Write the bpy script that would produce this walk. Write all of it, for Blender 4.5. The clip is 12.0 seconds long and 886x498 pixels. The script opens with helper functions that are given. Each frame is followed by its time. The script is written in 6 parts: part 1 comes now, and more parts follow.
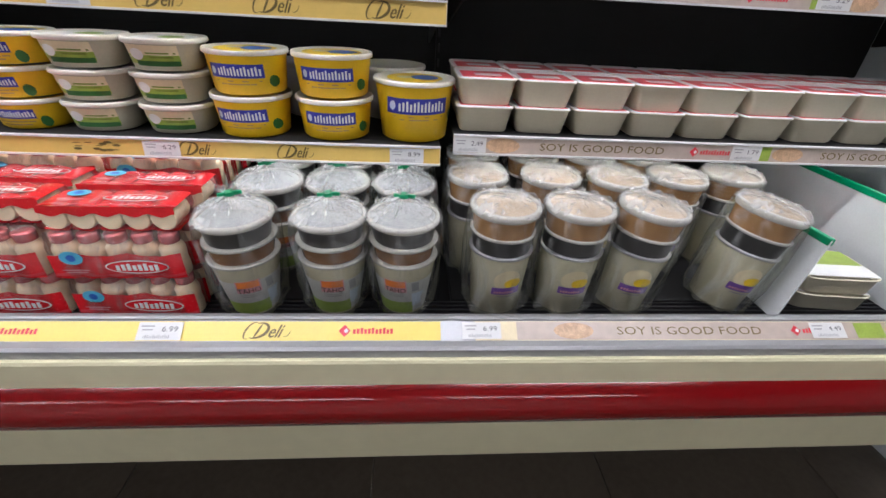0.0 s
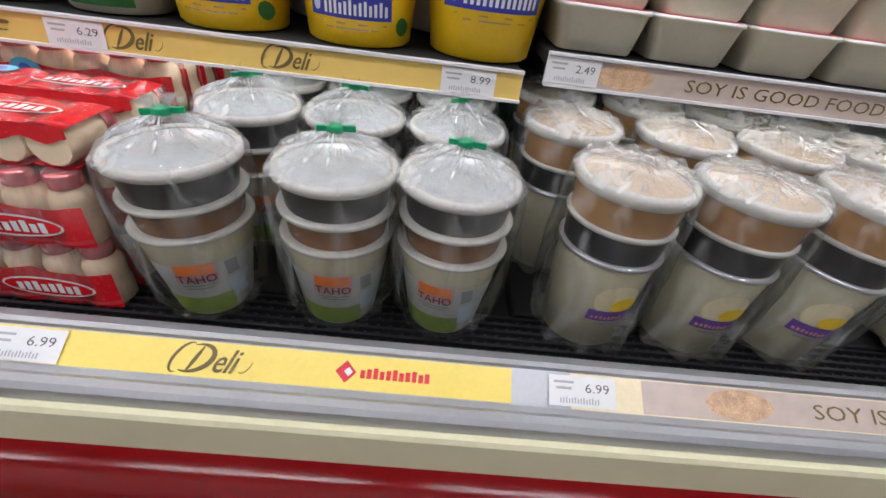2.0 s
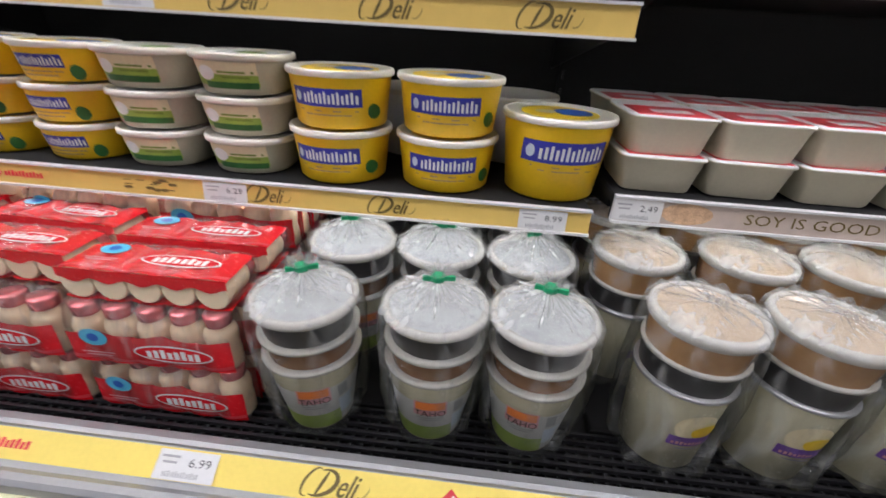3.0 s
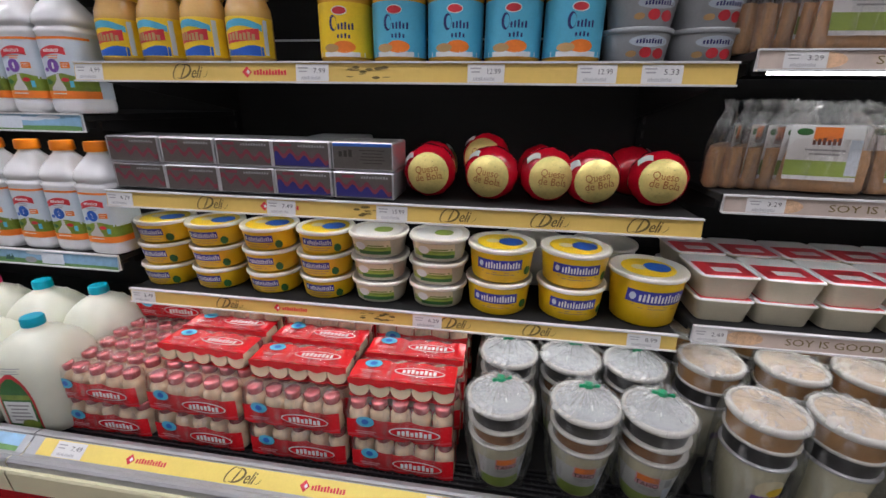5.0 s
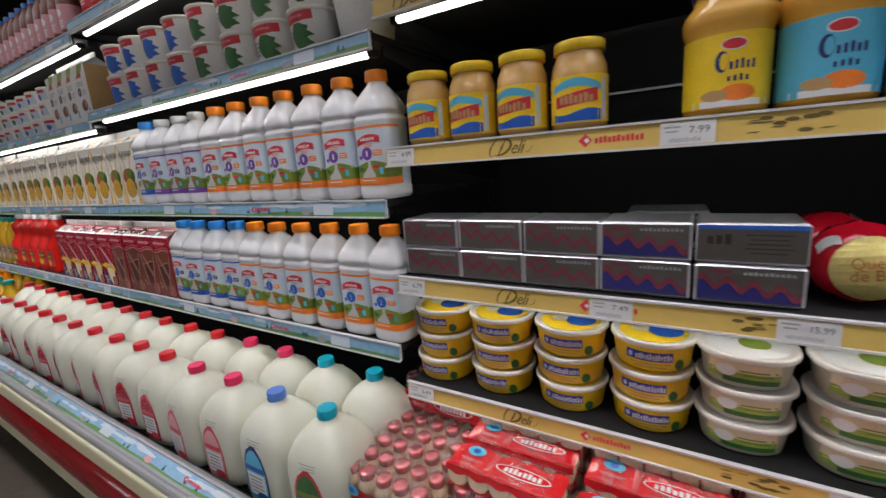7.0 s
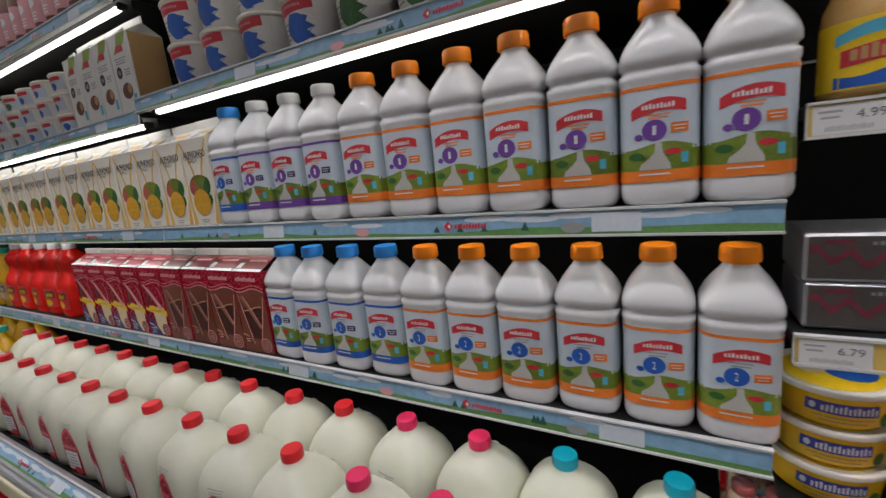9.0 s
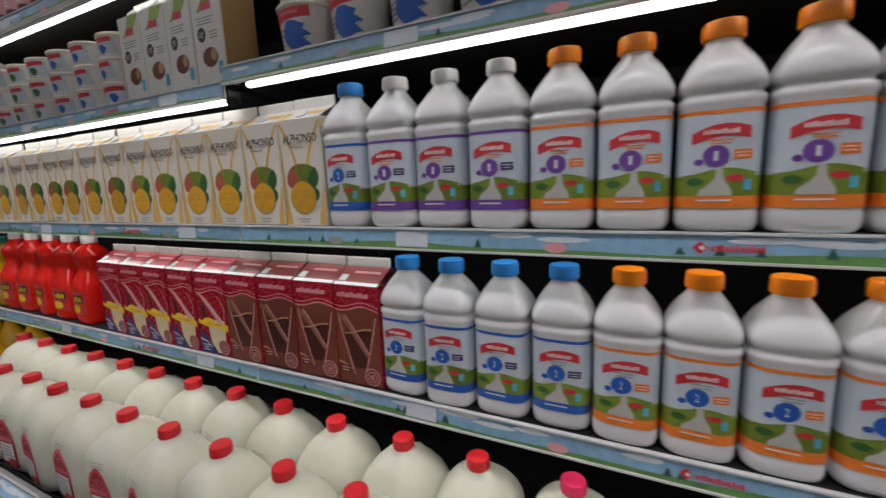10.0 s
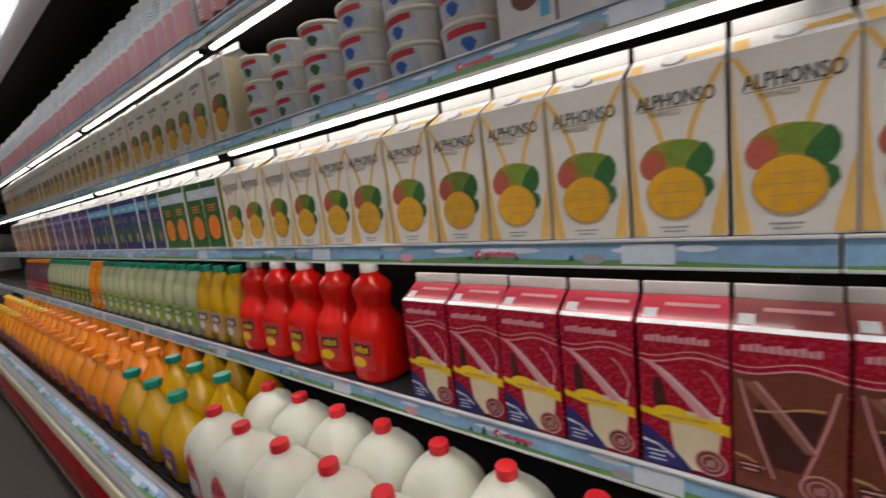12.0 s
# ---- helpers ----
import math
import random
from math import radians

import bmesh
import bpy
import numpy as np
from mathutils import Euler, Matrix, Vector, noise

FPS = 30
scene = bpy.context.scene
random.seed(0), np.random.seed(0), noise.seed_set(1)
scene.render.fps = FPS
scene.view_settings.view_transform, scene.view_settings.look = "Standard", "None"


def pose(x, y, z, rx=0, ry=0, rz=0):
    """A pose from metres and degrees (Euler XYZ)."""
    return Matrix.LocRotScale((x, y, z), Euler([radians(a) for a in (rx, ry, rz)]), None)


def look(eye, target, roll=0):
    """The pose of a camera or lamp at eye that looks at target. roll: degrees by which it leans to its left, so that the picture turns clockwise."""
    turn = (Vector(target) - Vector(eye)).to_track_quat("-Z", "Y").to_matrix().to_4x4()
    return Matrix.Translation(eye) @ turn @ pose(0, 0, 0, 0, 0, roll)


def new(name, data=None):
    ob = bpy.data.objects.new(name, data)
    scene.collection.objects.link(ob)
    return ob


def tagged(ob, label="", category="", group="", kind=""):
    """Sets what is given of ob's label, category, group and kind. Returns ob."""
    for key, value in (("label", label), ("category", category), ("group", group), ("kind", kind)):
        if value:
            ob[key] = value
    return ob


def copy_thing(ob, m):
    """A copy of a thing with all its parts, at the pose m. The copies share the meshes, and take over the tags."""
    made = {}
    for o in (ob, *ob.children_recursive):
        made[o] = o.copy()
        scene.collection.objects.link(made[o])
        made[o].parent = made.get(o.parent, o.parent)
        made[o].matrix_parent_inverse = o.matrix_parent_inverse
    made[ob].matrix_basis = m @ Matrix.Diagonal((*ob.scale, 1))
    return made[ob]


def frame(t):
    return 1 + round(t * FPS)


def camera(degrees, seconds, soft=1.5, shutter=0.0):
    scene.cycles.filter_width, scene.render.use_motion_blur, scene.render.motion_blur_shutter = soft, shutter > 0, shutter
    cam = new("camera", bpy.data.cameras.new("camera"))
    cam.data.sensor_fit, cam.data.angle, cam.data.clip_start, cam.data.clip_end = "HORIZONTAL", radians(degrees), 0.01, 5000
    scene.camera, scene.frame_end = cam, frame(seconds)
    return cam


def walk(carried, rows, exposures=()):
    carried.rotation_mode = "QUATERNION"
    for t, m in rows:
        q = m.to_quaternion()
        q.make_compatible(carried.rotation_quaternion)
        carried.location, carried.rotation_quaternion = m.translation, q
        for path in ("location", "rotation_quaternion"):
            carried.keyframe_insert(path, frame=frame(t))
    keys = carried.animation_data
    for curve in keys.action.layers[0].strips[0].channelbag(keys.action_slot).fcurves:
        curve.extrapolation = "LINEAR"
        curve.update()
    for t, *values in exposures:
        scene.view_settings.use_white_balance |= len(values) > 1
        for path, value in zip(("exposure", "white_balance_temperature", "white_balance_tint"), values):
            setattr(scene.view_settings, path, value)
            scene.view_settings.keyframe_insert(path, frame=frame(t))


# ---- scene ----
cam = camera(93.3, 12.0, shutter=0.25)
PATH = [
    (0, (0.022, 0.031, 1.054), (0.17, 1.745, 0.033), 3.3),
    (0.5, (0.011, 0.096, 1.005), (0.206, 1.833, 0.032), 4.8),
    (1, (-0.01, 0.2, 0.961), (0.131, 1.903, -0.079), 5.6),
    (1.5, (-0.025, 0.25, 0.92), (0.083, 1.879, -0.236), 7.8),
    (2, (-0.023, 0.283, 0.923), (0.078, 1.913, -0.232), 7.9),
    (2.5, (-0.051, 0.298, 0.972), (-0.006, 2.009, -0.063), 6.5),
    (3, (-0.082, 0.27, 1.02), (-0.204, 2.034, 0.086), 3.5),
    (3.5, (-0.164, 0.177, 1.131), (-0.317, 1.987, 0.294), 0.8),
    (3.7, (-0.203, 0.134, 1.174), (-0.326, 1.975, 0.4), 0.7),
    (5.3, (-0.277, 0.014, 1.239), (-0.626, 1.879, 0.608), 0.2),
    (5.5, (-0.285, 0.02, 1.242), (-0.688, 1.884, 0.641), -0.5),
    (6, (-0.378, 0.064, 1.269), (-1.027, 1.885, 0.756), -2.0),
    (6.5, (-0.488, 0.139, 1.269), (-1.415, 1.853, 0.822), -1.7),
    (7, (-0.613, 0.141, 1.272), (-1.648, 1.804, 0.865), -4.1),
    (7.5, (-0.799, 0.12, 1.281), (-1.789, 1.825, 0.948), -6.6),
    (7.7, (-0.86, 0.096, 1.285), (-1.902, 1.769, 0.943), -6.9),
    (9.3, (-1.345, 0.226, 1.277), (-2.251, 1.969, 0.898), -5.0),
    (9.5, (-1.416, 0.229, 1.29), (-2.224, 2.024, 0.939), -4.0),
    (10, (-1.615, 0.196, 1.285), (-2.488, 1.965, 0.953), -2.4),
    (10.5, (-1.838, 0.259, 1.282), (-2.89, 1.938, 1.011), -5.3),
    (11, (-2.032, 0.319, 1.283), (-3.213, 1.913, 1.034), -4.8),
    (11.5, (-2.235, 0.298, 1.311), (-3.293, 1.979, 1.071), -6.8),
    (12, (-2.429, 0.23, 1.294), (-3.645, 1.795, 1.023), -6.6),
]
walk(cam, [(t, look(eye, target, roll)) for t, eye, target, roll in PATH], [(0, -0.4, 6150, 11), (2, -0.42, 6200, 11), (3.5, -0.55, 6250, 12), (5.5, -0.85, 6300, 13), (7, -1.05, 6400, 11), (9.5, -1.35, 6550, 10), (10.5, -1.32, 6600, 11), (11.5, -1.25, 6800, 13), (12, -1.25, 6700, 13)])

# ---- light ----
world = bpy.data.worlds.new("store_air")
scene.world = world
world.use_nodes = True
world.node_tree.nodes["Background"].inputs[0].default_value = (0.9, 0.95, 1.0, 1)
world.node_tree.nodes["Background"].inputs[1].default_value = 0.02
LED, TUBE, CEILING = 13.5, 5.0, 58.0

# ---- materials ----
def mat(name, color, rough=0.4, metal=0.0, var=0.08, scale=25.0, bump=0.0, bscale=120.0, sss=0.0, coat=0.0, emit=0.0, trans=0.0):
    m = bpy.data.materials.new(name)
    m.use_nodes = True
    nt = m.node_tree
    b = nt.nodes["Principled BSDF"]
    tc = nt.nodes.new("ShaderNodeTexCoord")
    n1 = nt.nodes.new("ShaderNodeTexNoise")
    n1.inputs["Scale"].default_value, n1.inputs["Detail"].default_value = scale, 4
    n2 = nt.nodes.new("ShaderNodeTexNoise")
    n2.inputs["Scale"].default_value, n2.inputs["Detail"].default_value = scale * 9, 2
    add = nt.nodes.new("ShaderNodeMath")
    add.operation = "ADD"
    info = nt.nodes.new("ShaderNodeObjectInfo")
    rnd = nt.nodes.new("ShaderNodeMath")
    rnd.operation, rnd.inputs[1].default_value = "MULTIPLY_ADD", 0.5
    ramp = nt.nodes.new("ShaderNodeMapRange")
    ramp.inputs["From Min"].default_value, ramp.inputs["From Max"].default_value = 0.8, 1.7
    ramp.inputs["To Min"].default_value, ramp.inputs["To Max"].default_value = 1 - var, 1 + var
    mix = nt.nodes.new("ShaderNodeVectorMath")
    mix.operation = "SCALE"
    mix.inputs[0].default_value = color[:3]
    lk = nt.links.new
    lk(tc.outputs["Object"], n1.inputs["Vector"])
    lk(tc.outputs["Object"], n2.inputs["Vector"])
    lk(n1.outputs["Fac"], add.inputs[0])
    lk(n2.outputs["Fac"], add.inputs[1])
    lk(info.outputs["Random"], rnd.inputs[0])
    lk(add.outputs[0], rnd.inputs[2])
    lk(rnd.outputs[0], ramp.inputs["Value"])
    lk(ramp.outputs[0], mix.inputs["Scale"])
    lk(mix.outputs[0], b.inputs["Base Color"])
    b.inputs["Roughness"].default_value, b.inputs["Metallic"].default_value = rough, metal
    rr = nt.nodes.new("ShaderNodeMapRange")
    rr.inputs["To Min"].default_value, rr.inputs["To Max"].default_value = max(0.02, rough - 0.03), min(1, rough + 0.05)
    lk(n2.outputs["Fac"], rr.inputs["Value"])
    lk(rr.outputs[0], b.inputs["Roughness"])
    if bump:
        nb = nt.nodes.new("ShaderNodeTexNoise")
        nb.inputs["Scale"].default_value, nb.inputs["Detail"].default_value = bscale, 3
        bp = nt.nodes.new("ShaderNodeBump")
        bp.inputs["Strength"].default_value, bp.inputs["Distance"].default_value = bump, 0.004
        lk(tc.outputs["Object"], nb.inputs["Vector"])
        lk(nb.outputs["Fac"], bp.inputs["Height"])
        lk(bp.outputs[0], b.inputs["Normal"])
    if sss:
        b.inputs["Subsurface Weight"].default_value = sss
        b.inputs["Subsurface Radius"].default_value = (0.02, 0.018, 0.014)
        b.inputs["Subsurface Scale"].default_value = 0.5
    if coat:
        b.inputs["Coat Weight"].default_value, b.inputs["Coat Roughness"].default_value = coat, 0.08
    if trans:
        b.inputs["Transmission Weight"].default_value, b.inputs["IOR"].default_value = trans, 1.33
    if emit:
        b.inputs["Emission Color"].default_value = (*color[:3], 1)
        b.inputs["Emission Strength"].default_value = emit
    return m


def film(name, haze=0.12, tint=(1, 1, 1), bscale=45.0, low=0.5):
    """Thin clear wrap: mostly see-through, milky in the folds, with crinkled gloss."""
    m = bpy.data.materials.new(name)
    m.use_nodes = True
    nt = m.node_tree
    nt.nodes.remove(nt.nodes["Principled BSDF"])
    out = nt.nodes["Material Output"]
    lk = nt.links.new
    tc = nt.nodes.new("ShaderNodeTexCoord")
    mp = nt.nodes.new("ShaderNodeMapping")
    mp.inputs["Scale"].default_value = (1.0, 1.0, 0.35)
    n = nt.nodes.new("ShaderNodeTexNoise")
    n.inputs["Scale"].default_value, n.inputs["Detail"].default_value = bscale, 5
    n.inputs["Distortion"].default_value = 1.2
    bp = nt.nodes.new("ShaderNodeBump")
    bp.inputs["Strength"].default_value, bp.inputs["Distance"].default_value = 0.6, 0.003
    tr = nt.nodes.new("ShaderNodeBsdfTransparent")
    tr.inputs[0].default_value = (*tint, 1)
    gl = nt.nodes.new("ShaderNodeBsdfGlossy")
    gl.inputs["Roughness"].default_value = 0.12
    df = nt.nodes.new("ShaderNodeBsdfDiffuse")
    df.inputs[0].default_value = (0.85, 0.87, 0.86, 1)
    fr = nt.nodes.new("ShaderNodeFresnel")
    fr.inputs["IOR"].default_value = 1.3
    rg = nt.nodes.new("ShaderNodeMapRange")
    rg.inputs["From Min"].default_value, rg.inputs["From Max"].default_value = 0.50, 0.70
    rg.inputs["To Min"].default_value, rg.inputs["To Max"].default_value = haze * low, haze * 3.2
    m1, m2 = nt.nodes.new("ShaderNodeMixShader"), nt.nodes.new("ShaderNodeMixShader")
    lk(tc.outputs["Object"], mp.inputs["Vector"])
    lk(mp.outputs[0], n.inputs["Vector"])
    lk(n.outputs["Fac"], bp.inputs["Height"])
    lk(bp.outputs[0], gl.inputs["Normal"])
    lk(n.outputs["Fac"], rg.inputs["Value"])
    lk(rg.outputs[0], m1.inputs[0])
    lk(tr.outputs[0], m1.inputs[1])
    lk(df.outputs[0], m1.inputs[2])
    half = nt.nodes.new("ShaderNodeMath")
    half.operation, half.inputs[1].default_value = "MULTIPLY", 0.45
    lk(fr.outputs[0], half.inputs[0])
    lk(half.outputs[0], m2.inputs[0])
    lk(m1.outputs[0], m2.inputs[1])
    lk(gl.outputs[0], m2.inputs[2])
    lk(m2.outputs[0], out.inputs["Surface"])
    return m


BLACK = mat("black_sheet_metal", (0.0035, 0.0035, 0.004), 0.75, var=0.3, bump=0.05)
BLACK_WIRE = mat("black_coated_wire", (0.015, 0.015, 0.017), 0.3)
CREAM = mat("cream_enamel", (0.72, 0.69, 0.47), 0.5, var=0.05, scale=4, bump=0.03, bscale=30)
RED_RUBBER = mat("red_bumper", (0.15, 0.003, 0.004), 0.13, var=0.04, scale=0.8)
# aluminium ticket channel, painted pale for the tube light caught on its edge
CHANNEL = mat("lit_edge_channel", (0.68, 0.69, 0.70), 0.3, var=0.04)
ALU = mat("brushed_aluminium", (0.42, 0.43, 0.45), 0.42, 0.7, var=0.06)
FLOOR = mat("polished_floor", (0.10, 0.082, 0.062), 0.3, var=0.25, scale=6, bump=0.02)
GROUT = mat("floor_joint", (0.07, 0.06, 0.05), 0.7)
WALLM = mat("painted_wall", (0.55, 0.55, 0.53), 0.6, scale=3, bump=0.05)
CEILM = mat("dark_ceiling", (0.05, 0.05, 0.055), 0.8, scale=2)
LAMP = mat("led_diffuser", (1.0, 0.97, 0.93), 0.5, emit=LED)
CANOPY_LAMP = mat("tube_light", (0.95, 0.98, 1.0), 0.5, emit=TUBE)
CEIL_LAMP = mat("ceiling_tube", (1.0, 0.96, 0.98), 0.5, emit=CEILING)
WHITE_PANEL = mat("white_plastic_panel", (0.74, 0.77, 0.79), 0.35, var=0.05)
GREEN_EDGE = mat("green_plastic_edge", (0.0, 0.30, 0.13), 0.35)
GOLD = mat("gold_print", (0.66, 0.46, 0.12), 0.33, var=0.05, scale=10)
LEMON = mat("pale_yellow_print", (0.80, 0.63, 0.14), 0.33, var=0.05)
INK = mat("dark_ink", (0.03, 0.025, 0.02), 0.4)
OLIVE = mat("olive_ink", (0.13, 0.09, 0.02), 0.4)
SKY = mat("sky_print", (0.24, 0.43, 0.62), 0.33, var=0.22, scale=9)
HILL = mat("hill_print", (0.12, 0.27, 0.08), 0.35, var=0.3, scale=30)
PINE = mat("pine_print", (0.02, 0.09, 0.07), 0.35)
CLOUD = mat("cloud_print", (0.62, 0.68, 0.75), 0.35)
TAUPE = mat("taupe_print", (0.47, 0.39, 0.34), 0.35, var=0.15, scale=7)
SOYBEAN = mat("beans_print", (0.55, 0.36, 0.22), 0.35, var=0.5, scale=90)
TAG = mat("paper_tag", (0.68, 0.68, 0.68), 0.45, var=0.04)
GREY_INK = mat("grey_ink", (0.36, 0.36, 0.38), 0.5)
LOGO_RED = mat("signal_red_print", (0.66, 0.03, 0.05), 0.35)
MILK = mat("milk_in_jug", (0.66, 0.67, 0.56), 0.33, var=0.03, scale=6, sss=0.25, bump=0.03, bscale=25)
HDPE = mat("white_bottle_plastic", (0.70, 0.71, 0.73), 0.16, var=0.012, scale=8, bump=0.015, bscale=22)
CAP_RED = mat("red_cap", (0.72, 0.02, 0.03), 0.35)
CAP_PINK = mat("pink_cap", (0.80, 0.03, 0.13), 0.35)
CAP_BLUE = mat("blue_cap", (0.03, 0.28, 0.78), 0.35)
CAP_MID = mat("mid_blue_cap", (0.10, 0.23, 0.66), 0.35)
CAP_TEAL = mat("teal_cap", (0.0, 0.36, 0.50), 0.35)
CAP_ORANGE = mat("orange_cap", (0.95, 0.27, 0.01), 0.35)
CAP_WHITE = mat("white_cap", (0.78, 0.78, 0.78), 0.35)
CAP_GREEN = mat("green_cap", (0.0, 0.24, 0.14), 0.35)
P_WHITE = mat("white_print", (0.76, 0.77, 0.77), 0.35, var=0.03)
P_PALE = mat("pale_blue_print", (0.56, 0.64, 0.72), 0.33, var=0.05)
P_CLOUD = mat("misty_white_print", (0.52, 0.52, 0.50), 0.35, var=0.08)
P_RED = mat("red_print", (0.62, 0.035, 0.05), 0.33)
P_ORANGE = mat("orange_print", (0.86, 0.22, 0.03), 0.33)
P_PURPLE = mat("purple_print", (0.16, 0.06, 0.34), 0.33)
P_BLUE = mat("blue_print", (0.02, 0.11, 0.48), 0.33)
P_NAVY = mat("navy_print", (0.02, 0.02, 0.15), 0.33)
P_GREEN = mat("meadow_print", (0.17, 0.24, 0.03), 0.35, var=0.4, scale=60)
P_DGREEN = mat("leaf_print", (0.03, 0.13, 0.03), 0.35, var=0.3, scale=60)
P_LIME = mat("lime_print", (0.29, 0.40, 0.06), 0.35, var=0.2, scale=50)
P_CYAN = mat("cyan_print", (0.10, 0.47, 0.68), 0.35)
P_YELLOW = mat("yellow_print", (0.88, 0.60, 0.02), 0.35)
P_CREAM = mat("cream_print", (0.74, 0.64, 0.42), 0.4)
P_TAN = mat("tan_print", (0.50, 0.31, 0.13), 0.4)
P_BROWN = mat("cocoa_print", (0.17, 0.045, 0.025), 0.3, var=0.25, scale=40)
P_MILKY = mat("milky_cocoa_print", (0.27, 0.12, 0.085), 0.3, var=0.1, scale=40)
P_DBROWN = mat("dark_cocoa_print", (0.06, 0.015, 0.012), 0.3)
P_CRIMSON = mat("crimson_print", (0.40, 0.010, 0.032), 0.26, var=0.03)
P_PINK = mat("pink_print", (0.70, 0.33, 0.36), 0.35)
P_GREY = mat("grey_print", (0.32, 0.32, 0.33), 0.4)
P_BLUSH = mat("blush_print", (0.46, 0.10, 0.07), 0.35, var=0.3, scale=60)
P_MANGO = mat("mango_flesh_print", (0.74, 0.39, 0.02), 0.35, var=0.2, scale=70)
P_RUST = mat("rust_print", (0.40, 0.13, 0.03), 0.35)
P_INDIGO = mat("indigo_print", (0.035, 0.04, 0.33), 0.35)
P_APRICOT = mat("apricot_print", (0.80, 0.50, 0.13), 0.4)
P_MANGO_SKIN = mat("mango_skin_print", (0.34, 0.24, 0.04), 0.35, var=0.5, scale=30)
CARD = mat("coated_carton", (0.76, 0.73, 0.66), 0.4, var=0.04, bump=0.03)
CARD_WHITE = mat("white_carton", (0.78, 0.77, 0.75), 0.4, var=0.04)
TUB_YELLOW = mat("yellow_tub", (0.86, 0.54, 0.01), 0.35, var=0.06)
TUB_LID = mat("frosted_lid", (0.80, 0.76, 0.68), 0.35, sss=0.1)
TUB_WHITE = mat("white_tub", (0.84, 0.83, 0.80), 0.35, sss=0.1)
TUB_GREY = mat("grey_tub", (0.40, 0.42, 0.44), 0.3)
FOIL = mat("silver_foil", (0.60, 0.60, 0.63), 0.3, 0.75, var=0.12, bump=0.12, bscale=22)
# box fronts: the dark reflection in the foil is put into the base colour
FOIL_SIDE = mat("foil_reflecting_dark", (0.125, 0.113, 0.105), 0.32, 0.5, var=0.12, bump=0.05, bscale=20)
P_PLUM = mat("plum_print", (0.20, 0.035, 0.055), 0.3)
TUB_PALE = mat("pale_tub", (0.50, 0.47, 0.36), 0.35, sss=0.1)
WAX_RED = mat("red_cellophane", (0.58, 0.008, 0.025), 0.16, var=0.2, bump=0.7, bscale=26, coat=0.7)
GOLD_FOIL = mat("gold_foil", (0.74, 0.62, 0.22), 0.28, 0.45, var=0.14, bump=0.7, bscale=14)
CHEESE = mat("cheese_spread", (0.80, 0.42, 0.06), 0.22, var=0.06, coat=0.7)
CHEESE_PALE = mat("pale_cheese_spread", (0.72, 0.43, 0.13), 0.22, var=0.06, coat=0.7)
YAK = mat("cream_bottle_plastic", (0.80, 0.67, 0.47), 0.3, var=0.05, sss=0.1)
YAK_FOIL = mat("red_foil_cap", (0.72, 0.20, 0.22), 0.18, 0.7, bump=0.4)
YAK_RED = mat("red_wrap_print", (0.70, 0.012, 0.02), 0.25, coat=0.5, bump=0.25, bscale=90)
FILM = film("shrink_film", 0.07, (1.0, 0.97, 0.96), 70)
FOLD = film("bag_folds", 0.30, (1.0, 1.0, 1.0), 60)
BAG = film("clear_bag", 0.07, (0.99, 1.0, 0.99), 38, 0.25)
BAG_TOP = film("gathered_bag", 0.12, (1.0, 1.0, 1.0), 36, 1.1)
TIE = mat("green_tie", (0.0, 0.30, 0.12), 0.4)
CUP_RIM = mat("frosted_rim", (0.52, 0.50, 0.46), 0.22, sss=0.15)
CUP_CARAMEL = mat("caramel_syrup", (0.36, 0.19, 0.075), 0.2, var=0.15, scale=20, coat=0.4)
CUP_CLEAR = mat("frosted_cup", (0.60, 0.56, 0.40), 0.25, var=0.05, sss=0.15)
CUP_SYRUP = mat("brown_syrup", (0.20, 0.090, 0.035), 0.25, var=0.12, scale=20)
LID_CLEAR = mat("clear_lid_over_dark", (0.42, 0.44, 0.45), 0.14, var=0.18, scale=14, coat=0.5, bump=0.15, bscale=30)
LID_SYRUP = mat("clear_lid_over_syrup", (0.50, 0.38, 0.26), 0.14, var=0.15, scale=14, coat=0.5, bump=0.15, bscale=30)
SOFT_INK = mat("faded_ink", (0.10, 0.10, 0.11), 0.5)
CUP_PEARL = mat("dark_pearls", (0.014, 0.012, 0.012), 0.3, var=0.6, scale=120)
TOFU_WHITE = mat("tofu_tray", (0.66, 0.61, 0.47), 0.35, var=0.05)
BREAD = mat("tan_cake", (0.52, 0.30, 0.14), 0.7, var=0.35, scale=40, bump=0.3)
JUICE_RED = mat("red_juice", (0.78, 0.012, 0.006), 0.08, var=0.05)
JUICE_YELLOW = mat("yellow_juice", (0.60, 0.34, 0.004), 0.07, var=0.08)
JUICE_ORANGE = mat("orange_juice", (0.80, 0.26, 0.006), 0.08, var=0.08)
JUICE_PALE = mat("pale_juice", (0.40, 0.44, 0.26), 0.08, var=0.08)
JUICE_DARK = mat("dark_juice", (0.10, 0.03, 0.05), 0.15, coat=0.6)

